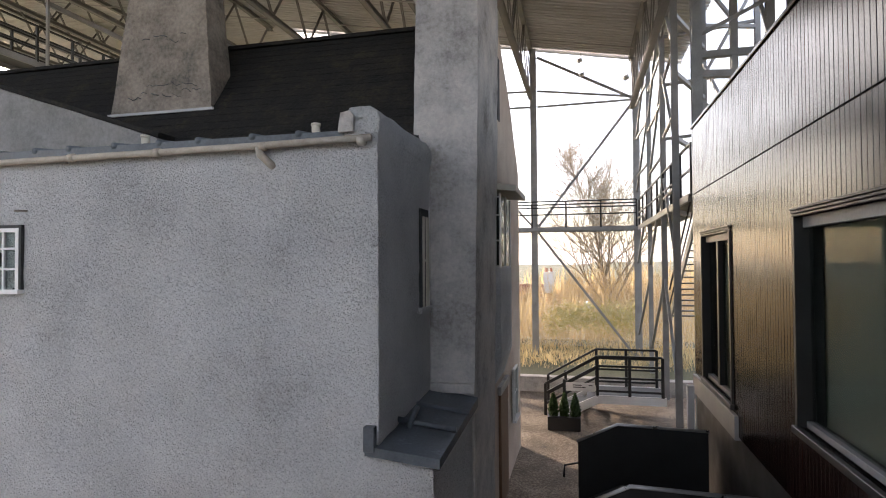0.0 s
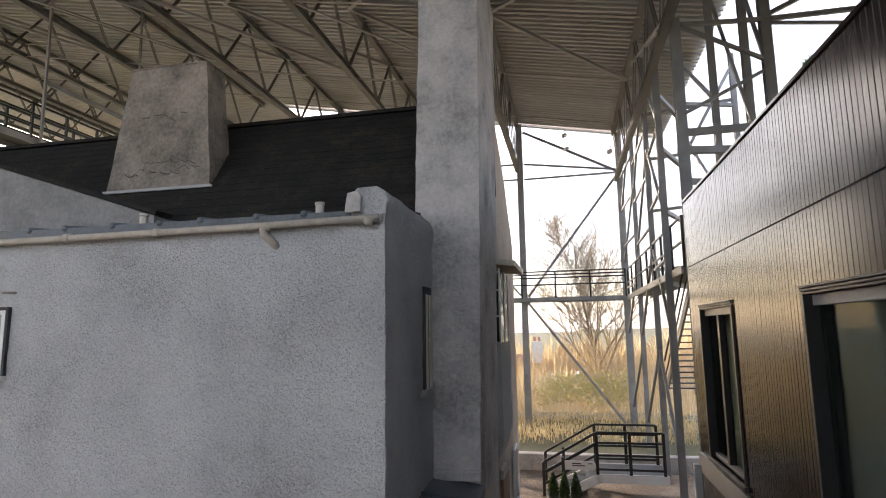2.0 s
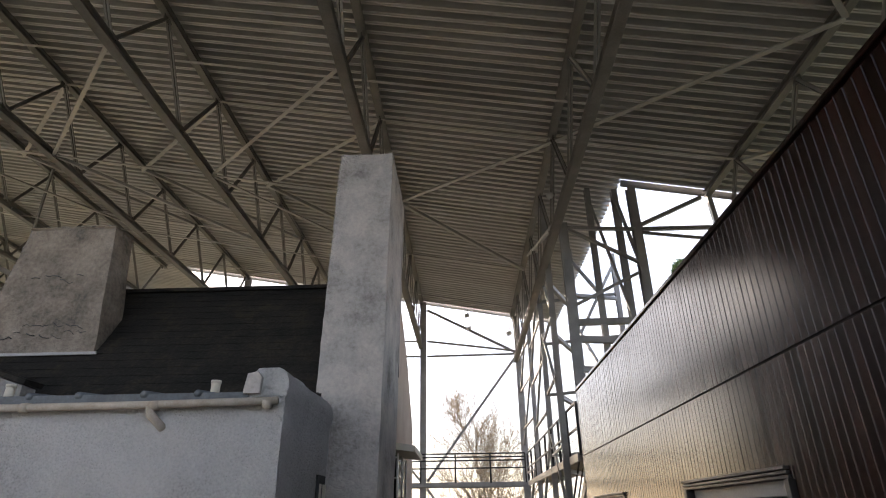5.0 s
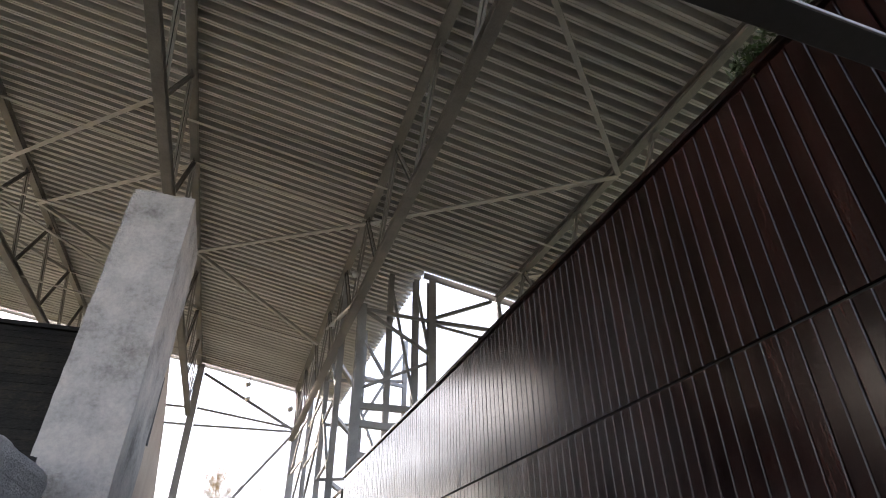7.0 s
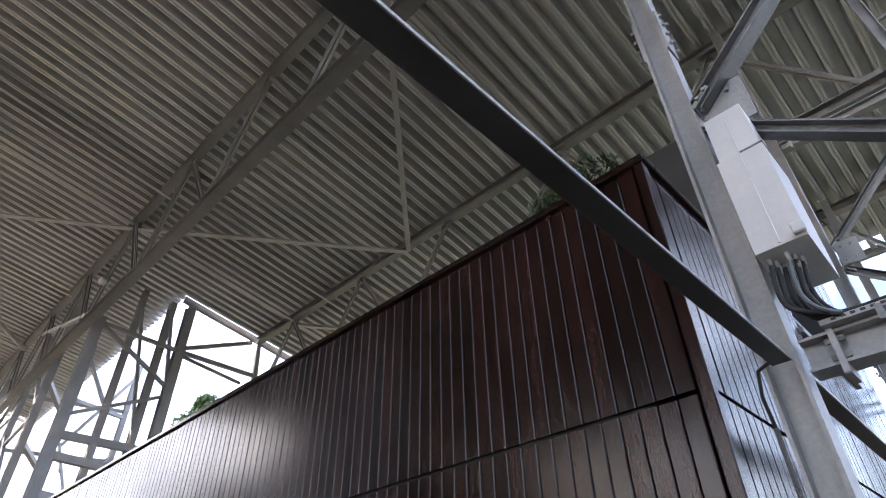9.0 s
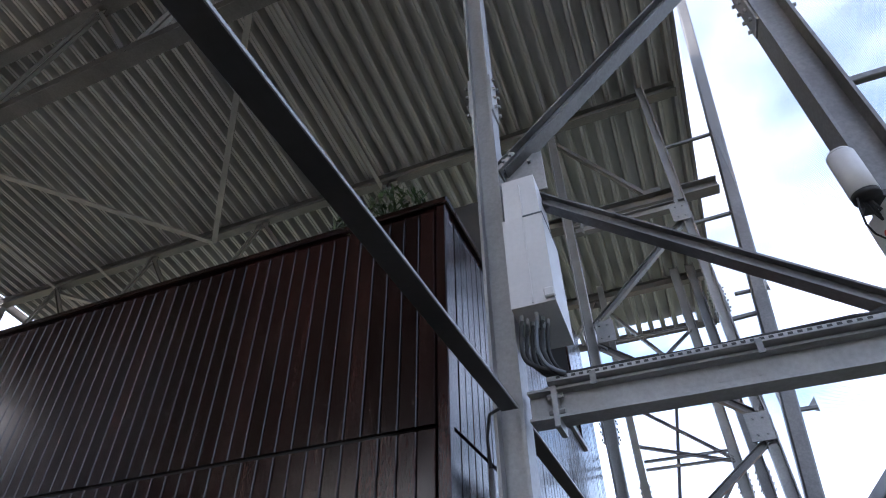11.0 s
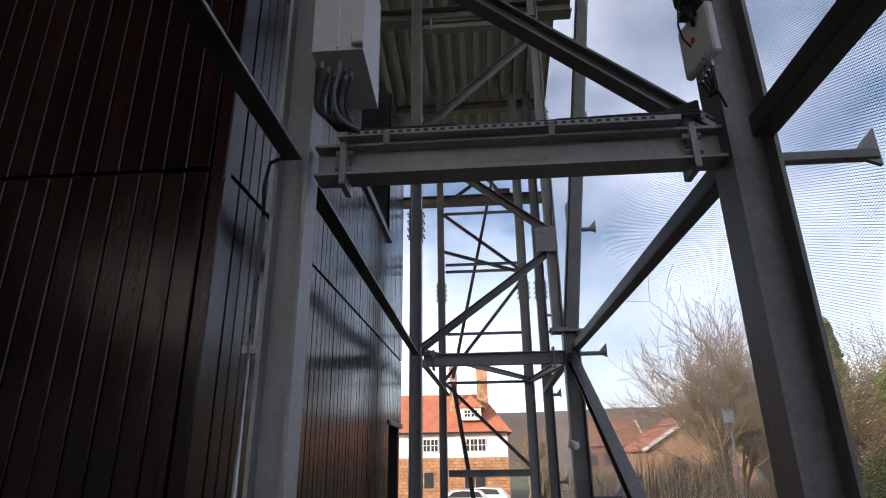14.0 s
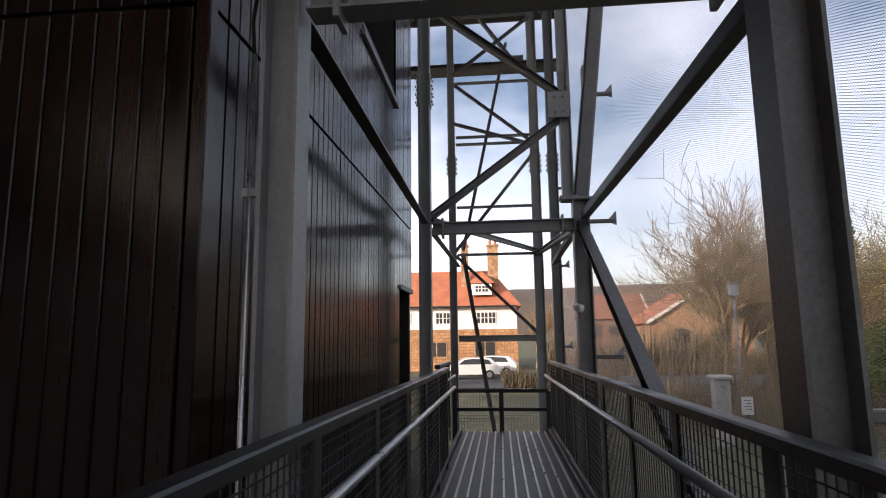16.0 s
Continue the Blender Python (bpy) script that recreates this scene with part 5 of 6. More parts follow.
def make_walk_rail(y, x0, x1, side, h=1.12):
    t = thing("walkway_railing", "black steel walkway railing with wire mesh infill and round metal handrail", "railing", "walkway railings")
    n = max(2, round((x1 - x0) / 1.0))
    for i in range(n + 1):
        x = x0 + (x1 - x0) * i / n
        bar("post", (x, y, deck_z(x) - 0.1), (x, y, deck_z(x) + h - 0.03), r_profile(0.10, 0.02), BLACK, t, "", (0, 1, 0))
        br = bar("handrail_bracket", (x, y, deck_z(x) + h - 0.3), (x, y + side * 0.1, deck_z(x) + h - 0.22), r_profile(0.014, 0.014), BLACK, t)
    bar("top_rail", (x0, y, deck_z(x0) + h), (x1, y, deck_z(x1) + h), r_profile(0.075, 0.05, 0.008), BLACK, t)
    bar("bottom_rail", (x0, y, deck_z(x0) + 0.1), (x1, y, deck_z(x1) + 0.1), r_profile(0.04, 0.04), BLACK, t)
    tube("handrail", [(x0, y + side * 0.1, deck_z(x0) + h - 0.2), (x1 - 0.1, y + side * 0.1, deck_z(x1) + h - 0.2), (x1, y + side * 0.06, deck_z(x1) + h - 0.24)], 0.022, RAILTOP, t, "brushed steel handrail")
    v, fc = [], []
    q = [(-.0024, -.0024), (.0024, -.0024), (.0024, .0024), (-.0024, .0024)]
    k = int((x1 - x0) / 0.05)
    for i in range(k + 1):
        x = x0 + (x1 - x0) * i / k
        vv, ff = sweep(q, (x, y, deck_z(x) + 0.1), (x, y, deck_z(x) + h - 0.02))
        fc += [tuple(j + len(v) for j in f) for f in ff]
        v += vv
    for j2 in range(1, 21):
        z = 0.1 + j2 * 0.05
        vv, ff = sweep(q, (x0, y, deck_z(x0) + z), (x1, y, deck_z(x1) + z))
        fc += [tuple(j + len(v) for j in f) for f in ff]
        v += vv
    tagged(obj("wire_infill", v, fc, BLACK, t), kind="stuff")
    return t


make_walk_rail(0.16, -3.5, 7.4, -1)
make_walk_rail(-1.28, -3.5, 10.0, 1)
make_walk_rail(0.36, 8.2, 10.0, -1)
make_railing((10.3, 0.3, deck_z(10.3) - 0.35), (10.3, -1.25, deck_z(10.3) - 0.35), 1.0, 3, (1.0, 0.7, 0.1), mesh_fill=True)

# ---- box, antennas and cables on the portal ----
def make_cabinet():
    t = thing("equipment_cabinet", "pale grey two-stage plastic equipment cabinet fixed to the column", "cabinet")
    y0, y1 = -0.015, 0.195
    obj("lower_case", [(2.20, y1, 6.370), (2.20, y0, 6.370), (2.54, y0, 6.315), (2.54, y1, 6.315), (2.20, y1, 6.910), (2.20, y0, 6.910), (2.54, y0, 6.910), (2.54, y1, 6.910)],
        [(0, 3, 2, 1), (4, 5, 6, 7), (0, 1, 5, 4), (1, 2, 6, 5), (2, 3, 7, 6), (3, 0, 4, 7)], GREYBOX, t)
    obj("upper_case", [(2.22, y1 - 0.01, 6.910), (2.22, y0 + 0.01, 6.910), (2.52, y0 + 0.01, 6.910), (2.52, y1 - 0.01, 6.910), (2.24, y1 - 0.01, 7.230), (2.24, y0 + 0.02, 7.230), (2.46, y0 + 0.02, 7.230), (2.46, y1 - 0.01, 7.230)],
        [(0, 3, 2, 1), (4, 5, 6, 7), (0, 1, 5, 4), (1, 2, 6, 5), (2, 3, 7, 6), (3, 0, 4, 7)], GREYBOX, t)
    box("door_seam", (2.193, 0.086, 6.380), (2.2015, 0.094, 6.905), GREYBOX, t)
    box("door_seam", (2.214, 0.086, 6.915), (2.2235, 0.094, 7.16), GREYBOX, t)
    box("case_joint", (2.196, y0 - 0.003, 6.906), (2.545, y0 + 0.1, 6.914), LEAD, t)
    box("latch", (2.17, -0.02, 6.380), (2.2, 0.03, 6.430), GREYBOX, t, "", 0.006)
    box("bracket", (2.36, 0.19, 6.530), (2.46, 0.21, 7.030), STEEL, t)
    rc = random.Random(12)
    for i in range(7):
        a, b = 2.26 + 0.03 * (i % 4), 0.165 - 0.018 * i
        drop = 6.10 - 0.008 * (i % 3) - 0.004 * i
        bar("gland", (a, b, 6.385), (a, b, 6.31 - 0.02 * (i % 2)), o_profile(0.010, 8), STEEL, t, "metal cable gland", smooth=True)
        tube("cable", eased([(a, b, 6.33), (a + rc.uniform(-0.015, 0.0), b + 0.012, 6.23), (a + rc.uniform(-0.02, 0.01), b + 0.01, 6.15), (a, b - 0.03, drop), (2.32 + 0.008 * i, 0.02 - 0.012 * i, 6.068), (2.32 + 0.008 * i, -0.16, 6.064), (2.32 + 0.008 * i, -0.38, 6.064)]),
             rc.uniform(0.008, 0.012), LEAD if i == 4 else RUBBER, t)


make_cabinet()
_t = thing("mill_mark", "raised illegible mill mark rolled into the beam web", "mark")
for _i in range(11):
    box("bar", (2.4142, -0.42 - _i * 0.030, 5.945), (2.4162, -0.42 - _i * 0.030 - (0.019 if _i % 4 else 0.010), 5.962), STEEL, _t)
_t = thing("cable_tray", "perforated steel cable tray with black cables on the beam", "cable tray")
bar("tray", (2.36, 0.1, 6.036), (2.36, -1.25, 6.036), [(-0.05, 0), (0.05, 0), (0.05, 0.022), (0.047, 0.022), (0.047, 0.004), (-0.047, 0.004), (-0.047, 0.022), (-0.05, 0.022)], STEEL, _t)
for _i in range(4):
    tube("cable", [(2.33 + 0.018 * _i, 0.08, 6.068), (2.33 + 0.018 * _i, -0.6, 6.062 + 0.01 * (_i % 2)), (2.34 + 0.015 * _i, -1.1, 6.08), (2.33, -1.33, 6.06 + 0.02 * _i)], 0.010, RUBBER, _t)
for _i in range(36):
    box("slot", (2.307, 0.04 - _i * 0.034, 6.043), (2.3095, 0.058 - _i * 0.034, 6.053), BLACK, _t)
for _y in (-0.1, -0.75):
    box("strap", (2.298, _y - 0.012, 5.985), (2.306, _y + 0.012, 6.045), MIDSTEEL, _t)


def make_antennas():
    t = thing("cylinder_antenna", "white cylindrical antenna on the column", "antenna")
    bar("radome", (2.22, -1.320, 6.54), (2.22, -1.320, 6.765), o_profile(0.056, 20), GREYBOX, t, "", smooth=True)
    bar("top_cap", (2.22, -1.320, 6.765), (2.22, -1.320, 6.785), o_profile(0.046, 20), GREYBOX, t, "", smooth=True)
    bar("base_ring", (2.22, -1.320, 6.515), (2.22, -1.320, 6.54), o_profile(0.054, 18), RUBBER, t, "", smooth=True)
    box("bracket", (2.23, -1.42, 6.52), (2.345, -1.320, 6.55), BLACK, t)
    for k in range(3):
        tube("cable", [(2.24, -1.310 - 0.012 * k, 6.52), (2.235, -1.315 - 0.015 * k, 6.46), (2.26, -1.340, 6.43 + 0.02 * k), (2.30, -1.355, 6.49)], 0.006, RUBBER, t)
    tube("cable", [(2.20, -1.280, 6.52), (2.185, -1.260, 6.45), (2.21, -1.260, 6.39), (2.26, -1.290, 6.37), (2.30, -1.332, 6.36)], 0.004, RUBBER, t)
    t = thing("radio_panel", "flat off-white radio panel with a red mark on the column", "radio unit")
    bm = bmesh.new()
    M = pose(2.29, -1.362, 6.375, 0, 0, 14)
    add_box(bm, (-0.10, -0.018, -0.12), (0.10, 0.018, 0.12), 0.008, M)
    part("case", bm, GREYBOX, t)
    bar("mark", M @ Vector((0.01, 0.017, 0.01)), M @ Vector((0.01, 0.0205, 0.01)), o_profile(0.014, 14), RED, t)
    box("bracket", (2.335, -1.42, 6.33), (2.375, -1.386, 6.42), STEEL, t)
    for i in range(6):
        bar("screw", (2.215 + 0.032 * i, -1.350, 6.262), (2.215 + 0.032 * i, -1.338, 6.262), o_profile(0.006, 6), RAILTOP, t)
    for i in range(4):
        bar("connector", (2.24 + 0.036 * i, -1.367, 6.215), (2.24 + 0.036 * i, -1.367, 6.256), o_profile(0.011, 8), RAILTOP, t)
        tube("cable", [(2.24 + 0.036 * i, -1.367, 6.22), (2.24 + 0.036 * i, -1.365 - 0.01 * i, 6.16), (2.27 + 0.02 * i, -1.375, 6.14), (2.29, -1.40, 6.13), (2.315, -1.43, 6.08)], 0.005, RUBBER, t)


make_antennas()

# ---- ground-level ramp, stair and planter ----
def make_ramp_side(y, name="ramp_balustrade"):
    t = thing(name, "solid black ramp balustrade with a pale metal top rail", "balustrade", "ramp sides")
    poly = [(2.3, 0.0), (0.0, 0.0), (0.0, 1.15), (0.73, 1.5), (2.3, 1.46)]
    n = len(poly)
    v = [(x, y - 0.03, z) for x, z in poly] + [(x, y + 0.03, z) for x, z in poly]
    obj("panel", v, [tuple(range(n)), tuple(range(2 * n - 1, n - 1, -1))] + [(i, n + i, n + (i + 1) % n, (i + 1) % n) for i in range(n)], BLACK, t)
    tube("top_rail", [(-0.02, y, 1.15), (0.73, y, 1.51), (2.32, y, 1.47)], 0.035, RAILTOP, t, "pale metal top rail")
    tube("end_rail", [(0.0, y, 0.75), (-0.25, y - 0.1, 0.72), (-0.27, y - 0.1, 0.5)], 0.02, BLACK, t)


make_ramp_side(11.35)
make_ramp_side(8.3)
_r = thing("entry_ramp", "dark ramp platform between two balustrades", "ramp", kind="structure")
obj("slab", [(0, 8.33, 0.03), (0.75, 8.33, 0.4), (2.4, 8.33, 0.4), (0, 11.32, 0.03), (0.75, 11.32, 0.4), (2.4, 11.32, 0.4), (0, 8.33, 0), (2.4, 8.33, 0), (0, 11.32, 0), (2.4, 11.32, 0)],
    [(0, 1, 4, 3), (1, 2, 5, 4), (0, 6, 7, 2, 1), (3, 4, 5, 9, 8), (0, 3, 8, 6), (2, 7, 9, 5)], ASPHALT, _r)
_c = thing("steel_post", "pale steel post at the corner of the clad wall", "post")
bar("post", (2.27, 12.9, 0.0), (2.27, 12.9, 2.0), r_profile(0.13, 0.13), GREYBOX, _c)


def make_stair():
    t = thing("garden_stair", "short steel stair and landing with pale stringers", "stair")
    y0, y1 = 17.5, 18.9
    bar("landing", (0.5, (y0 + y1) / 2, 0.62), (2.4, (y0 + y1) / 2, 0.62), r_profile(y1 - y0, 0.06), GRATE, t)
    for y in (y0, y1):
        bar("stringer", (0.5, y, 0.55), (2.4, y, 0.55), r_profile(0.06, 0.24), WHITE, t)
        bar("stringer", (0.52, y, 0.55), (-0.6, y, 0.0), r_profile(0.06, 0.24), WHITE, t)
    for i in range(3):
        box("tread", (0.2 - 0.3 * i, y0, 0.45 - 0.16 * i), (0.5 - 0.3 * i, y1, 0.49 - 0.16 * i), GRATE, t)
    for y in (y0, y1):
        for x, zf in ((0.5, 0.66), (1.4, 0.66), (2.3, 0.66), (-0.45, 0.15), (-1.0, 0.0)):
            bar("post", (x, y, zf), (x, y, zf + (1.14 if x > 0 else 0.95)), r_profile(0.085, 0.085), BLACK, t)
        for o in (0.0, -0.28, -0.62, -1.0):
            bar("rail", (0.5, y, 1.8 + o), (2.3, y, 1.8 + o), r_profile(0.06, 0.06), BLACK, t)
        for o in (0.0, -0.28, -0.6):
            bar("slope_rail", (0.5, y, 1.8 + o), (-1.0, y, 0.95 + o), r_profile(0.06, 0.06), BLACK, t)


make_stair()
_s = thing("route_sign", "white sign board with dark bars on the stair rail", "sign")
box("board", (-0.4, 17.42, 0.78), (0.42, 17.45, 1.02), WHITE, _s)
for _i, (_a, _b) in enumerate(((-0.2, 0.05), (-0.2, 0.16), (0.25, 0.36))):
    box("bar", (_a, 17.415, 0.94 - 0.06 * (_i % 2)), (_b, 17.42, 0.965 - 0.06 * (_i % 2)), BLACK, _s)


def leaf_cloud(name, centre, radii, count, size, mat, parent=None, seed=1, shell=0.35, cone=False, label=""):
    rnd = random.Random(seed)
    v, f = [], []
    for _ in range(count):
        while True:
            p = Vector((rnd.uniform(-1, 1), rnd.uniform(-1, 1), rnd.uniform(-1, 1)))
            if p.length < 1 and (p.length > shell or rnd.random() < 0.3):
                break
        if cone:
            k = 1 - (p.z + 1) / 2 * 0.85
            p.x *= k
            p.y *= k
        o = Vector(centre) + Vector((p.x * radii[0], p.y * radii[1], p.z * radii[2]))
        a = Vector((rnd.gauss(0, 1), rnd.gauss(0, 1), rnd.gauss(0, 1))).normalized()
        b = a.orthogonal().normalized()
        s = size * rnd.uniform(0.5, 1.3)
        k = len(v)
        v += [o - a * s, o + b * s * 0.4, o + a * s, o - b * s * 0.4]
        f.append((k, k + 1, k + 2, k + 3))
    return obj(name, v, f, mat, parent, label)


_p = thing("planter", "dark planter box with three small conifers", "planter")
bm = bmesh.new()
add_box(bm, (-0.85, 15.9, 0.02), (0.02, 16.35, 0.38), 0.01)
part("trough", bm, BLACK, _p)
for _i in range(3):
    _sx = -0.7 + 0.29 * _i
    leaf_cloud("conifer", (_sx, 16.12, 0.66), (0.20, 0.20, 0.36), 1300, 0.045, GREEN, _p, 20 + _i, 0.5, True)


# ---- plants and distance ----
def make_tree(x, y, h, seed, style="broad", mat=None, label="bare winter tree with fine branches", mat_leaf=None, leaves=0, leaf=0.09, thin=0.016, levels=5):
    """A trunk that divides into limbs, boughs and twigs; slim: one leader with short side branches."""
    rnd = random.Random(seed)
    t = thing("tree", label, "tree", "garden trees")
    v, f, tips = [], [], []
    z = ground_z(x, y) - 0.1

    def limb(p, d, ln, r, lev):
        n = 6 if lev == 0 else (4 if lev < 3 else 3)
        segs = (11 if style == "slim" else 4) if lev == 0 else (4 if lev < 3 else 2)
        base = None
        for s in range(segs + 1):
            o = d.orthogonal().normalized()
            w = d.cross(o)
            rr = max(r * (1 - (0.8 if style == "slim" and lev == 0 else 0.5) * s / segs), thin)
            k = len(v)
            v.extend(p + (o * math.cos(2 * math.pi * i / n) + w * math.sin(2 * math.pi * i / n)) * rr for i in range(n))
            if base is not None:
                f.extend((base + i, base + (i + 1) % n, k + (i + 1) % n, k + i) for i in range(n))
            base = k
            if s == segs:
                break
            bend = 0.05 if lev == 0 else 0.13
            d = (d + Vector((rnd.gauss(0, bend), rnd.gauss(0, bend), rnd.gauss(0.05, 0.06) if lev else 0.0))).normalized()
            p = p + d * (ln / segs)
            if lev >= levels:
                continue
            if lev == 0 and (s == 0 or (style == "broad" and s < segs - 2)):
                continue
            count = (3 if lev == 0 else 2) if lev < 3 else rnd.choice((1, 2, 2))
            for c in range(count):
                a = rnd.uniform(0, 2 * math.pi)
                tilt = rnd.uniform(0.45, 0.95) if lev else rnd.uniform(0.35, 0.85)
                o = d.orthogonal().normalized()
                w = d.cross(o)
                nd = (d * math.cos(tilt) + (o * math.cos(a) + w * math.sin(a)) * math.sin(tilt) + Vector((0, 0, 0.15))).normalized()
                frac = rnd.uniform(0.5, 0.72)
                if lev == 0:
                    frac = rnd.uniform(1.15, 1.6) if style == "broad" else (1 - s / segs) * rnd.uniform(0.3, 0.5) + 0.06
                limb(p.copy(), nd, ln * frac, max(rr * 0.6, thin), lev + 1)
        tips.append(p.copy())

    limb(Vector((x, y, z)), Vector((0, 0, 1)), h * (0.30 if style == "broad" else 1.0), h * (0.02 if style == "broad" else 0.011), 0)
    obj("branchwork", v, f, mat or TWIGBARK, t, "", True)
    if leaves:
        lv, lf = [], []
        for tip in tips:
            for _ in range(leaves):
                o = tip + Vector((rnd.gauss(0, 0.25), rnd.gauss(0, 0.25), rnd.gauss(0, 0.25)))
                a = Vector((rnd.gauss(0, 1), rnd.gauss(0, 1), rnd.gauss(0, 1))).normalized()
                b = a.orthogonal().normalized()
                q = leaf * rnd.uniform(0.5, 1.2)
                k = len(lv)
                lv += [o - a * q, o + b * q * 0.5, o + a * q, o - b * q * 0.5]
                lf.append((k, k + 1, k + 2, k + 3))
        obj("crown", lv, lf, mat_leaf, t, "thin scatter of leaves")
    return t


def shrubs(name, x0, x1, y0, y1, h0, h1, count, mat, seed, label, z=0.0, thin=0.02):
    """A thicket of upright twigs."""
    rnd = random.Random(seed)
    v, f = [], []
    for _ in range(count):
        p = Vector((rnd.uniform(x0, x1), rnd.uniform(y0, y1), 0))
        p.z = z + min(0.0, ground_z(p.x, p.y))
        h = rnd.uniform(h0, h1) * (0.72 + 0.75 * noise.noise((p.x * 0.23, p.y * 0.23, seed)))
        lean = Vector((rnd.gauss(0, 0.18), rnd.gauss(0, 0.18), 1)).normalized()
        p += lean * rnd.uniform(0, h * 0.6)
        q = p + lean * h * rnd.uniform(0.2, 0.45)
        w = Vector((rnd.gauss(0, 1), rnd.gauss(0, 1), 0)).normalized() * thin * rnd.uniform(0.5, 1.4)
        k = len(v)
        v += [p - w, p + w, q + w * 0.3, q - w * 0.3]
        f.append((k, k + 1, k + 2, k + 3))
    return tagged(obj(name, v, f, mat), label, "shrubs", kind="stuff")


make_tree(2.15, 44, 14.6, 3, "slim", TWIGBARK, "slim bare birch tree behind the end wall", None, 0, 0.05, 0.012, 3)
make_tree(0.3, 42, 5.6, 15, "broad", TWIG, "bare golden-brown garden tree", None, 0, 0.05, 0.012, 4)
make_tree(4.4, 46, 6.4, 16, "broad", TWIG, "bare golden-brown garden tree", None, 0, 0.05, 0.012, 4)
make_tree(-4.5, 48, 5.6, 5, "broad", TWIG, "bare golden-brown garden tree", None, 0, 0.05, 0.012, 4)
make_tree(9, 48, 7.0, 8, "broad", TWIG, "bare golden-brown garden tree", None, 0, 0.05, 0.012, 4)
shrubs("far_thicket", -40, 45, 76, 92, 6.0, 11.5, 15000, TWIG, 41, "distant brown line of bare trees", 0, 0.12)
shrubs("dry_grass", -12, 18, 25.0, 31.4, 0.4, 1.1, 14000, TWIG, 31, "dry golden grass and twigs along the fence", 0, 0.02)
shrubs("hedge_thicket", -16, 22, 33, 40, 2.0, 4.6, 5000, TWIG, 33, "tall bare golden shrubs behind the wall", 0, 0.03)
shrubs("hedge_thicket", -16, 22, 31.5, 34, 2.0, 4.0, 6000, TWIG, 11, "dry brown hedge thicket behind the wall")
shrubs("hedge_thicket", -24, 30, 40, 52, 2.5, 5.5, 5500, TWIG, 14, "tall dry brown thicket of bare shrubs", 0, 0.025)
_b = thing("yellow_bush", "yellow-green rounded garden bush", "bush")
for _i in range(9):
    leaf_cloud("foliage", (-1.4 + 0.5 * _i, 31.6 + 0.3 * math.sin(_i * 2.1), 1.1 + 0.75 * abs(math.sin(_i * 1.7 + 0.4))), (0.75, 0.6, 0.8), 260, 0.10, LEAFY, _b, 50 + _i, 0.1)
make_tree(31, -11.6, 9.8, 27, "broad", TWIGBARK, "bare spreading tree with fine branches", None, 0, 0.045, 0.013, 4)
make_tree(34, -15.2, 9.6, 22, "broad", TWIGBARK, "thin tree with small yellow leaves", LEAFY, 3, 0.085, 0.013, 4)
make_tree(33.4, -13.4, 9.6, 29, "broad", TWIGBARK, "bare spreading tree with fine branches", None, 0, 0.045, 0.012, 4)
make_tree(34.5, -21.0, 8.2, 35, "broad", TWIGBARK, "golden-brown garden tree with a few dry leaves", LEAFY, 2, 0.07, 0.013, 4)
make_tree(35.0, -25.0, 9.6, 36, "broad", TWIGBARK, "golden-brown garden tree with a few dry leaves", LEAFY, 1, 0.07, 0.013, 4)
_e = thing("evergreen_tree", "green conifer tree with sprays coloured golden as if sunlit", "tree")
bar("trunk", (27, -19.0, 0.6), (27, -19.0, 6), o_profile(0.22, 8), BARK, _e, "", smooth=True)
# Every third crown is yellow to paint sun on the foliage.
for _i in range(6):
    leaf_cloud("crown", (27 + random.uniform(-1.3, 1.3), -19.1 + random.uniform(-1.7, 1.7), 4.0 + _i * 0.72), (1.7 - 0.13 * _i, 1.8 - 0.13 * _i, 1.15), 3200, 0.10, LEAFY if _i % 3 == 1 else CONIFER, _e, 60 + _i, 0.3)
for _i in range(5):
    leaf_cloud("lower_branches", (27.2 + 0.7 * math.sin(_i * 2.3), -16.9 - 1.15 * _i, 2.6 + 0.8 * abs(math.sin(_i * 1.9 + 0.5))), (1.5, 1.25, 1.7), 2600, 0.10, CONIFER, _e, 70 + _i, 0.3)
_e = thing("evergreen_tree", "slim dark spruce top beyond the garden", "tree")
bar("trunk", (44, -25.4, 1.0), (44, -25.4, 14.2), o_profile(0.16, 8), BARK, _e, "", smooth=True)
for _i in range(9):
    leaf_cloud("whorl", (44, -25.4, 6.2 + _i * 0.92), (2.3 - 0.23 * _i, 2.3 - 0.23 * _i, 0.75), 700, 0.14, GREEN, _e, 130 + _i, 0.2, True)
shrubs("hedge_thicket", 29, 36, -31, -15.5, 2.6, 5.6, 9000, BROWNTWIG, 24, "tall golden-brown bare garden shrubs", 0.8, 0.025)
shrubs("hedge_thicket", 20, 34, -24, -9, 0.8, 2.2, 8000, BROWNTWIG, 17, "low dry garden hedge", 1.0, 0.03)
shrubs("hedge_thicket", 34.3, 35.6, -7, -0.7, 0.8, 2.0, 5000, DARKTWIG, 18, "clipped bare brown hedge by the road", 1.3, 0.03)
shrubs("hedge_thicket", 45, 49, -45, -4, 3.0, 5.4, 14000, DARKTWIG, 19, "dark brown garden thicket before the distant houses", 1.0, 0.05)
make_tree(49.5, -3.4, 5.6, 33, "broad", TWIGBARK, "bare tree beside the far house", None, 0, 0.05, 0.02, 3)
shrubs("hedge_thicket", 23, 30, -17, -7, 0.8, 1.8, 6000, BROWNTWIG, 23, "low brown garden shrubs", 0.8, 0.02)
# Woods added to block low sky light from west and south.
shrubs("sky_dimming_woods", -125, -105, -60, 190, 10, 18, 9000, DARKTWIG, 43, "added bare woods that dim the low sky", -0.5, 0.7)
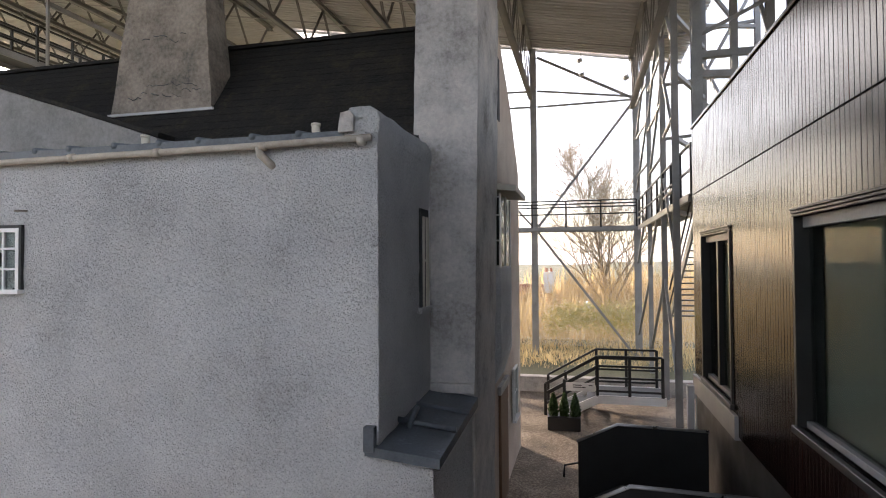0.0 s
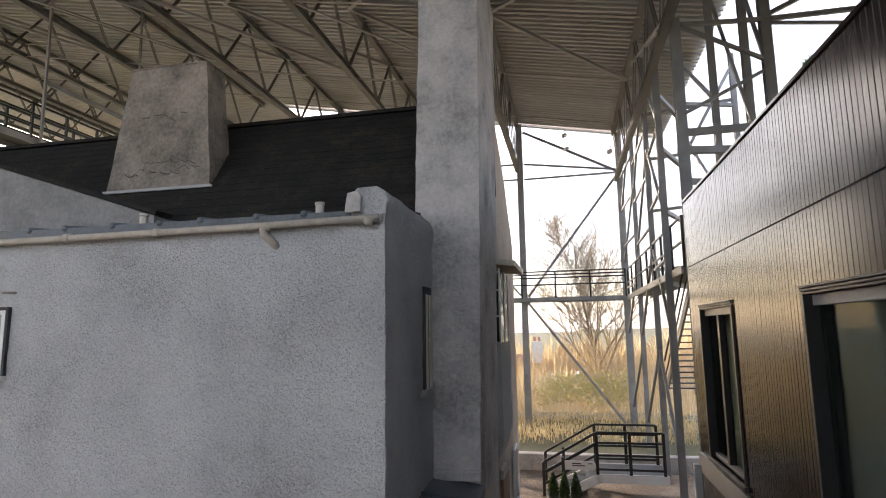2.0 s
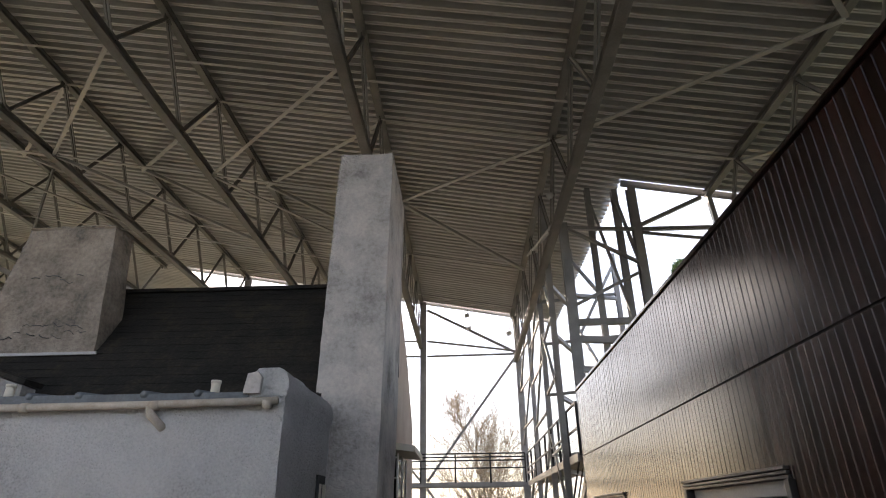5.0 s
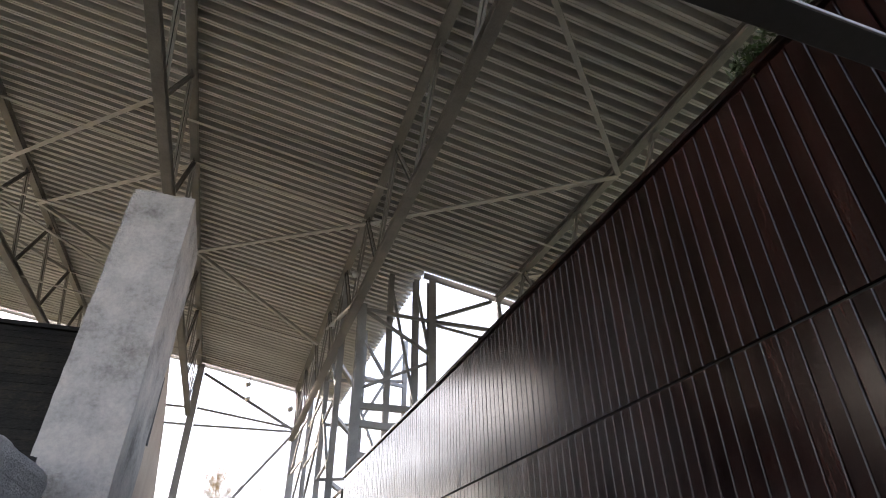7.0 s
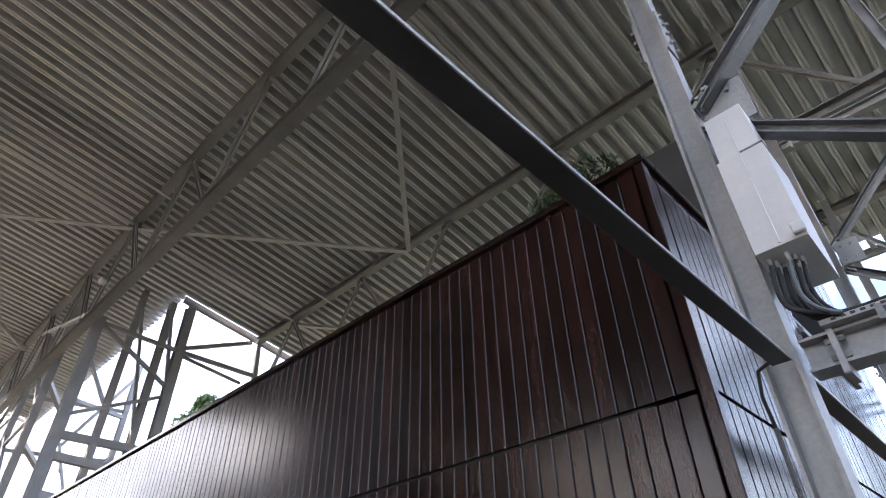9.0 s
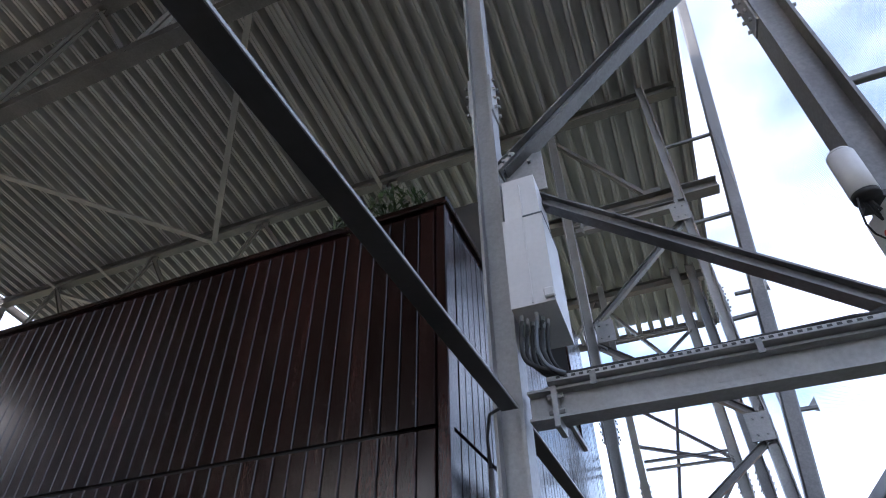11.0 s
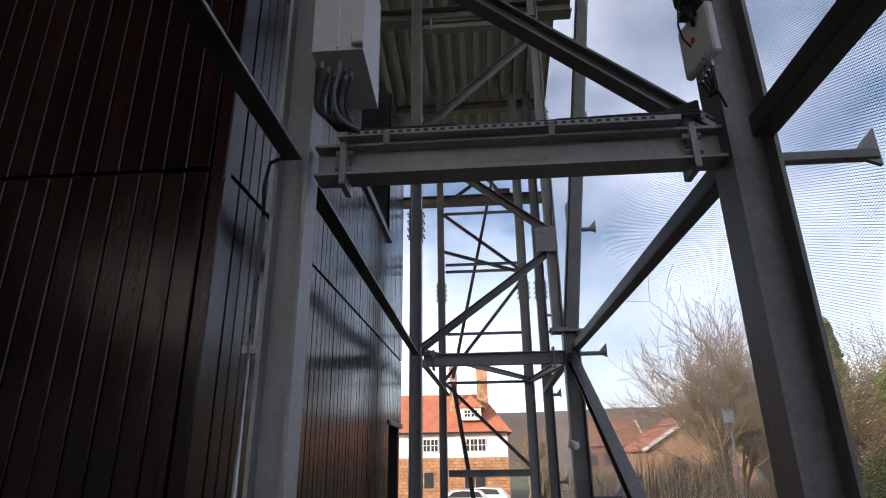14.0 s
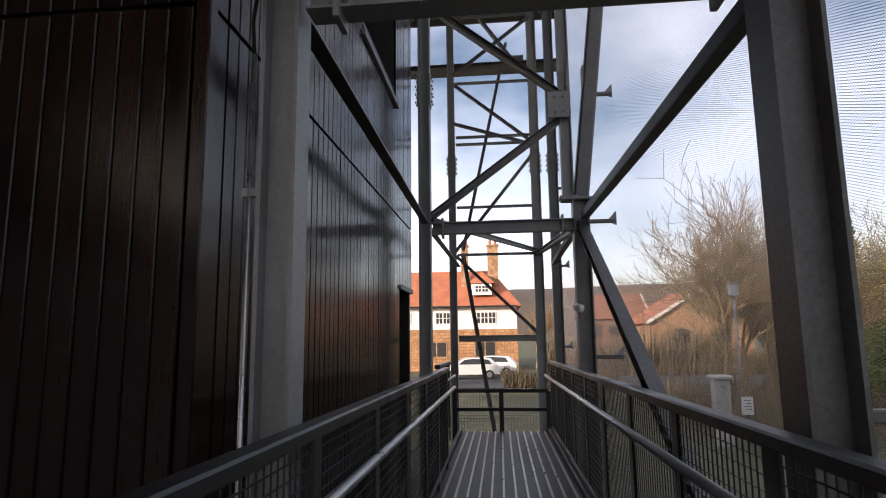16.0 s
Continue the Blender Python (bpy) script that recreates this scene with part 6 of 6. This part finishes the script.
shrubs("sky_dimming_woods", -125, 10, -75, -60, 10, 18, 6000, DARKTWIG, 44, "added bare woods that dim the low sky", -0.5, 0.7)
# roof plants on the clad building
for _k, (_x, _y, _r2) in enumerate(((2.52, 0.98, 0.20), (2.48, 1.3, 0.12))):
    _b = thing("roof_plant", "green leafy plant growing on the roof edge", "plant", "roof plants")
    leaf_cloud("foliage", (_x, _y, CLAD_TOP + 0.17 - 0.07 * _k), (_r2, _r2 * 1.2, 0.15), 420, 0.045, GREEN, _b, 80 + _k, 0.2)

_e = thing("evergreen_tree", "dark conifer top rising beyond the clad building", "tree")
bar("trunk", (12, 30, 0), (12, 30, 16.5), o_profile(0.2, 8), BARK, _e, "", smooth=True)
for _i in range(5):
    leaf_cloud("crown", (12 + 0.4 * math.sin(_i * 2), 30, 12.5 + _i * 1.1), (2.0 - 0.3 * _i, 2.0 - 0.3 * _i, 0.9), 900, 0.22, GREEN, _e, 90 + _i, 0.2)
_t = thing("gate_pillar", "square pale stone gate pillar by the lane", "pillar")
box("shaft", (21.7, -8.35, 0.5), (22.2, -7.85, 2.95), CEMENT, _t, "", 0.03)
box("cap", (21.62, -8.43, 2.95), (22.28, -7.77, 3.1), CEMENT, _t, "", 0.04)
_t = thing("notice_board", "small pale notice board on a post by the gate pillar", "sign")
box("board", (21.9, -9.15, 1.75), (21.93, -8.75, 2.35), WHITE, _t, "", 0.005)
box("post", (21.94, -8.98, 0.6), (21.99, -8.92, 2.3), BLACK, _t)
for _i in range(4):
    box("bar", (21.896, -9.09, 2.22 - 0.1 * _i), (21.899, -8.84 - 0.05 * (_i % 2), 2.25 - 0.1 * _i), BLACK, _t)
_t = thing("street_lamp", "grey lane lamp with a lantern head", "street lamp")
bar("pole", (24, -9.6, 0.8), (24, -9.6, 6.0), o_profile(0.05, 8), STEEL, _t, "", smooth=True)
bar("lantern", (24, -9.6, 6.0), (24, -9.6, 6.4), o_profile(0.2, 8), GREYBOX, _t)
bar("lantern_cap", (24, -9.6, 6.4), (24, -9.6, 6.5), o_profile(0.26, 8), STEEL, _t)
_t = thing("wall_bulkhead", "white bulkhead lamp fixed on the column", "lamp")
bar("body", (6.9, -1.33, 4.95), (6.8, -1.36, 4.93), o_profile(0.045, 12), WHITE, _t, "", smooth=True)
bar("bracket", (6.9, -1.33, 4.95), (7.0, -1.42, 4.97), r_profile(0.03, 0.03), STEEL, _t)
# far hill
_hv, _hf = [], []
for _i in range(41):
    for _j in range(7):
        _a = -1.9 + 2.7 * _i / 40
        _d = 350 + _j * 90
        _hv.append((_d * math.cos(_a), _d * math.sin(_a), -2 + (52 + 16 * noise.noise((_a * 2.3, 1, 0)) + 4 * noise.noise((_a * 9, 2, 0))) * math.sin(math.pi * min(_j, 5) / 6.5)))
_hf = [(i * 7 + j, i * 7 + j + 1, (i + 1) * 7 + j + 1, (i + 1) * 7 + j) for i in range(40) for j in range(6)]
tagged(obj("backdrop_hill", _hv, _hf, HILL, smooth=True), "distant brown wooded hillside", "hill", kind="structure")


def make_villa():
    t = thing("far_house", "red sandstone and white house with red tiled roof and brick chimneys", "house")
    x, y0, y1, zb = 52.0, -2.0, 16.0, 1.3
    box("lower_wall", (x, y0, zb), (x + 9, y1, 4.95), COURSED, t, "coursed red sandstone")
    box("upper_wall", (x + 0.02, y0 + 0.03, 4.95), (x + 8.98, y1 - 0.03, 7.0), WHITE, t, "white harled upper storey")
    z0, z1 = 6.95, 10.6
    obj("roof", [(x - 0.5, y0 - 0.4, z0), (x - 0.5, y1, z0), (x + 4.5, y1, z1), (x + 4.5, y0 + 2.2, z1), (x + 9.5, y0 - 0.4, z0), (x + 9.5, y1, z0)],
        [(0, 1, 2, 3), (0, 3, 4), (3, 2, 5, 4), (0, 4, 5, 1), (1, 5, 2)], TILE, t, "red tiled hipped roof")
    for yy, cw in ((0.05, 0.5), (2.7, 0.32)):
        w = box("chimney", (x + 2.2, yy - cw, 8.6), (x + 3.0, yy + cw, 12.7), STONE, t, "red brick chimney")
        box("chimney_cap", (x + 2.12, yy - cw - 0.08, 12.7), (x + 3.08, yy + cw + 0.08, 12.85), STONE, w)
        for s in (-cw / 2, cw / 2):
            bar("chimney_pot", (x + 2.6, yy + s, 12.85), (x + 2.6, yy + s, 13.3), o_profile(0.13, 8), TILE, w)
    d = box("dormer", (x + 0.3, 0.2, 8.0), (x + 2.5, 2.0, 9.1), WHITE, t, "small white dormer")
    obj("dormer_roof", [(x + 0.1, -0.1, 9.05), (x + 0.1, 2.3, 9.05), (x + 0.8, 1.1, 10.2), (x + 3.4, -0.1, 9.05), (x + 3.4, 2.3, 9.05), (x + 3.4, 1.1, 10.2)], [(0, 2, 1), (0, 3, 5, 2), (1, 2, 5, 4), (0, 1, 4, 3)], TILE, d)
    for yc, zc, w, h, n in ((1.1, 8.55, 1.3, 0.7, 2), (0.9, 5.95, 2.1, 1.1, 3), (4.6, 5.95, 1.4, 1.1, 2), (8.5, 5.95, 2.1, 1.1, 3), (0.9, 3.2, 1.9, 1.4, 2), (5.2, 3.2, 1.9, 1.4, 2), (9.5, 3.2, 1.9, 1.4, 2)):
        xx = x + (0.28 if zc > 8 else 0.0)
        fr = box("window", (xx - 0.06, yc - w / 2, zc - h / 2), (xx - 0.005, yc + w / 2, zc + h / 2), WHITE if zc > 4 else STONE, t)
        for i in range(n):
            a = yc - w / 2 + 0.08 + i * (w - 0.08) / n
            box("pane", (xx - 0.075, a, zc - h / 2 + 0.09), (xx - 0.062, a + (w - 0.08) / n - 0.12, zc + h / 2 - 0.09), TRIM, fr)
            if zc > 4:
                box("glazing_bar", (xx - 0.085, a, zc - 0.03), (xx - 0.076, a + (w - 0.08) / n - 0.12, zc + 0.03), WHITE, fr)
                box("glazing_bar", (xx - 0.095, a + (w - 0.08) / n / 2 - 0.09, zc - h / 2 + 0.09), (xx - 0.086, a + (w - 0.08) / n / 2 - 0.03, zc + h / 2 - 0.09), WHITE, fr)
    bar("gutter", (x - 0.55, y0, 6.95), (x - 0.55, y1, 6.95), o_profile(0.07, 8), BLACK, t)


make_villa()


def make_cottage(x, y, w, d, h, name="red_roof_cottage"):
    t = thing(name, "distant cottage with red tiled roof behind the trees", "house", "distant houses")
    box("wall", (x, y, 0.6), (x + d, y + w, h), BROWNSTONE, t)
    obj("roof", [(x - 0.4, y - 0.4, h), (x - 0.4, y + w + 0.4, h), (x + d / 2, y + w + 0.4, h + 2.6), (x + d / 2, y - 0.4, h + 2.6), (x + d + 0.4, y - 0.4, h), (x + d + 0.4, y + w + 0.4, h)],
        [(0, 1, 2, 3), (3, 2, 5, 4), (0, 3, 4), (1, 5, 2), (0, 4, 5, 1)], BROWNTILE, t)
    for s in (-0.42, w + 0.42):
        bar("bargeboard", (x - 0.4, y + s, h), (x + d / 2, y + s, h + 2.6), r_profile(0.06, 0.22), WHITE, t)
    for k in range(3):
        box("window", (x - 0.05, y + w * (0.2 + 0.28 * k), h - 1.7), (x - 0.005, y + w * (0.2 + 0.28 * k) + 0.9, h - 0.6), TRIM, t)


def make_gable_house(x, y, w, d, zb, ze, zr, label, wall, tile, along):
    """A house whose gable or long side faces the walkway; along: which way its ridge runs."""
    t = thing("gabled_house", label, "house", "distant houses")
    box("wall", (x, y, zb), (x + d, y + w, ze), wall, t)
    o = 0.35
    if along == "x":
        m = y + w / 2
        obj("gable", [(x, y, ze), (x, y + w, ze), (x, m, zr), (x + d, y, ze), (x + d, y + w, ze), (x + d, m, zr)], [(0, 2, 1), (3, 4, 5), (0, 1, 4, 3)], wall, t)
        for s in (-1, 1):
            e = m + s * (w / 2 + o)
            ez = ze - o * (zr - ze) / (w / 2)
            obj("roof", [(x - o, m, zr + 0.05), (x + d + o, m, zr + 0.05), (x + d + o, e, ez + 0.05), (x - o, e, ez + 0.05), (x - o, m, zr + 0.2), (x + d + o, m, zr + 0.2), (x + d + o, e, ez + 0.2), (x - o, e, ez + 0.2)],
                [(0, 1, 2, 3), (4, 7, 6, 5), (0, 3, 7, 4), (2, 6, 7, 3), (1, 5, 6, 2), (0, 4, 5, 1)], tile, t)
            bar("bargeboard", (x - o - 0.03, m, zr + 0.08), (x - o - 0.03, e, ez + 0.08), r_profile(0.06, 0.26), WHITE, t, "white bargeboard")
        for k in (0.22, 0.62):
            box("window", (x - 0.05, y + w * k, ze - 1.7), (x - 0.005, y + w * k + 1.2, ze - 0.6), TRIM, t)
    else:
        m = y + d / 2
        obj("roof", [(x - o, y - o, ze), (x + w + o, y - o, ze), (x + w - 1.5, m, zr), (x + 1.5, m, zr), (x - o, y + d + o, ze), (x + w + o, y + d + o, ze)], [(0, 1, 2, 3), (3, 2, 5, 4), (0, 3, 4), (1, 5, 2), (0, 4, 5, 1)], tile, t)
    return t


_g = make_gable_house(-10.5, 62, 8, 8, -4.6, 0.0, 2.0, "far white-walled house with brown tiled roof", WHITE, BROWNTILE, "y")
box("extension", (-2.5, 62.5, -4.6), (0.8, 69, -0.1), WHITE, _g)
box("chimney", (-4.1, 64.0, 0.6), (-3.0, 65.0, 3.4), WHITE, _g, "white chimney")
for _k in (-0.25, 0.25):
    bar("chimney_pot", (-3.55 + _k, 64.5, 3.4), (-3.55 + _k, 64.5, 3.85), o_profile(0.13, 8), TILE, _g)
for _k in range(4):
    box("window", (-9.6 + 2.3 * _k, 61.94, -1.5), (-8.6 + 2.3 * _k, 61.995, -0.35), TRIM, _g)
make_gable_house(50, -21.0, 8.2, 8, 0.5, 5.4, 7.9, "far red brick house with a white-edged gable", STONE, TILE, "x")
make_cottage(58, -14.5, 5.5, 7, 5.8)
make_cottage(62, -25, 8.5, 8, 5.0)


def make_car(x, y, z, yaw, label):
    t = thing("parked_car", label, "car", "parked cars")
    side = [(-2.1, 0.35), (-2.15, 0.75), (-1.95, 1.0), (-1.5, 1.45), (-0.2, 1.52), (0.5, 1.45), (1.15, 1.0), (2.0, 0.85), (2.15, 0.55), (2.1, 0.35)]
    M = pose(x, y, z, 0, 0, yaw)
    v = []
    for s in (-1, 1):
        for px, pz in side:
            inset = 0.86 if pz < 1.05 else 0.66
            v.append(M @ Vector((px, s * inset, pz)))
    n = len(side)
    obj("body", v, [tuple(range(n)), tuple(range(2 * n - 1, n - 1, -1))] + [(i, n + i, n + (i + 1) % n, (i + 1) % n) for i in range(n)], CARPAINT, t, "white car body")
    for s in (-1, 1):
        q = [(-1.55, 1.06), (-1.3, 1.38), (-0.2, 1.44), (0.4, 1.38), (0.85, 1.06)]
        obj("side_window", [M @ Vector((px, s * (0.87 - (pz - 1.06) * 0.45), pz)) for px, pz in q], [(0, 1, 2, 3, 4)], TRIM, t)
        for px in (-1.35, 1.35):
            wv = bar("tyre", M @ Vector((px, s * 0.7, 0.33)), M @ Vector((px, s * 0.9, 0.33)), o_profile(0.33, 16), RUBBER, t)
            bar("rim", M @ Vector((px, s * 0.88, 0.33)), M @ Vector((px, s * 0.91, 0.33)), o_profile(0.2, 12), RAILTOP, wv)


make_car(43.2, 1.8, 1.36, 97, "white hatchback parked by the far house")
make_car(46.5, 0.4, 1.36, 84, "white estate car parked behind another car")

# boards last: many small pieces
clad(wall_west, BY + 0.06, FAR_Y, [W1, W2], True)
clad(wall_south, AX + 0.06, FAR_X, [DOOR, (4.9, 6.45, 7.2, 9.3)], False)
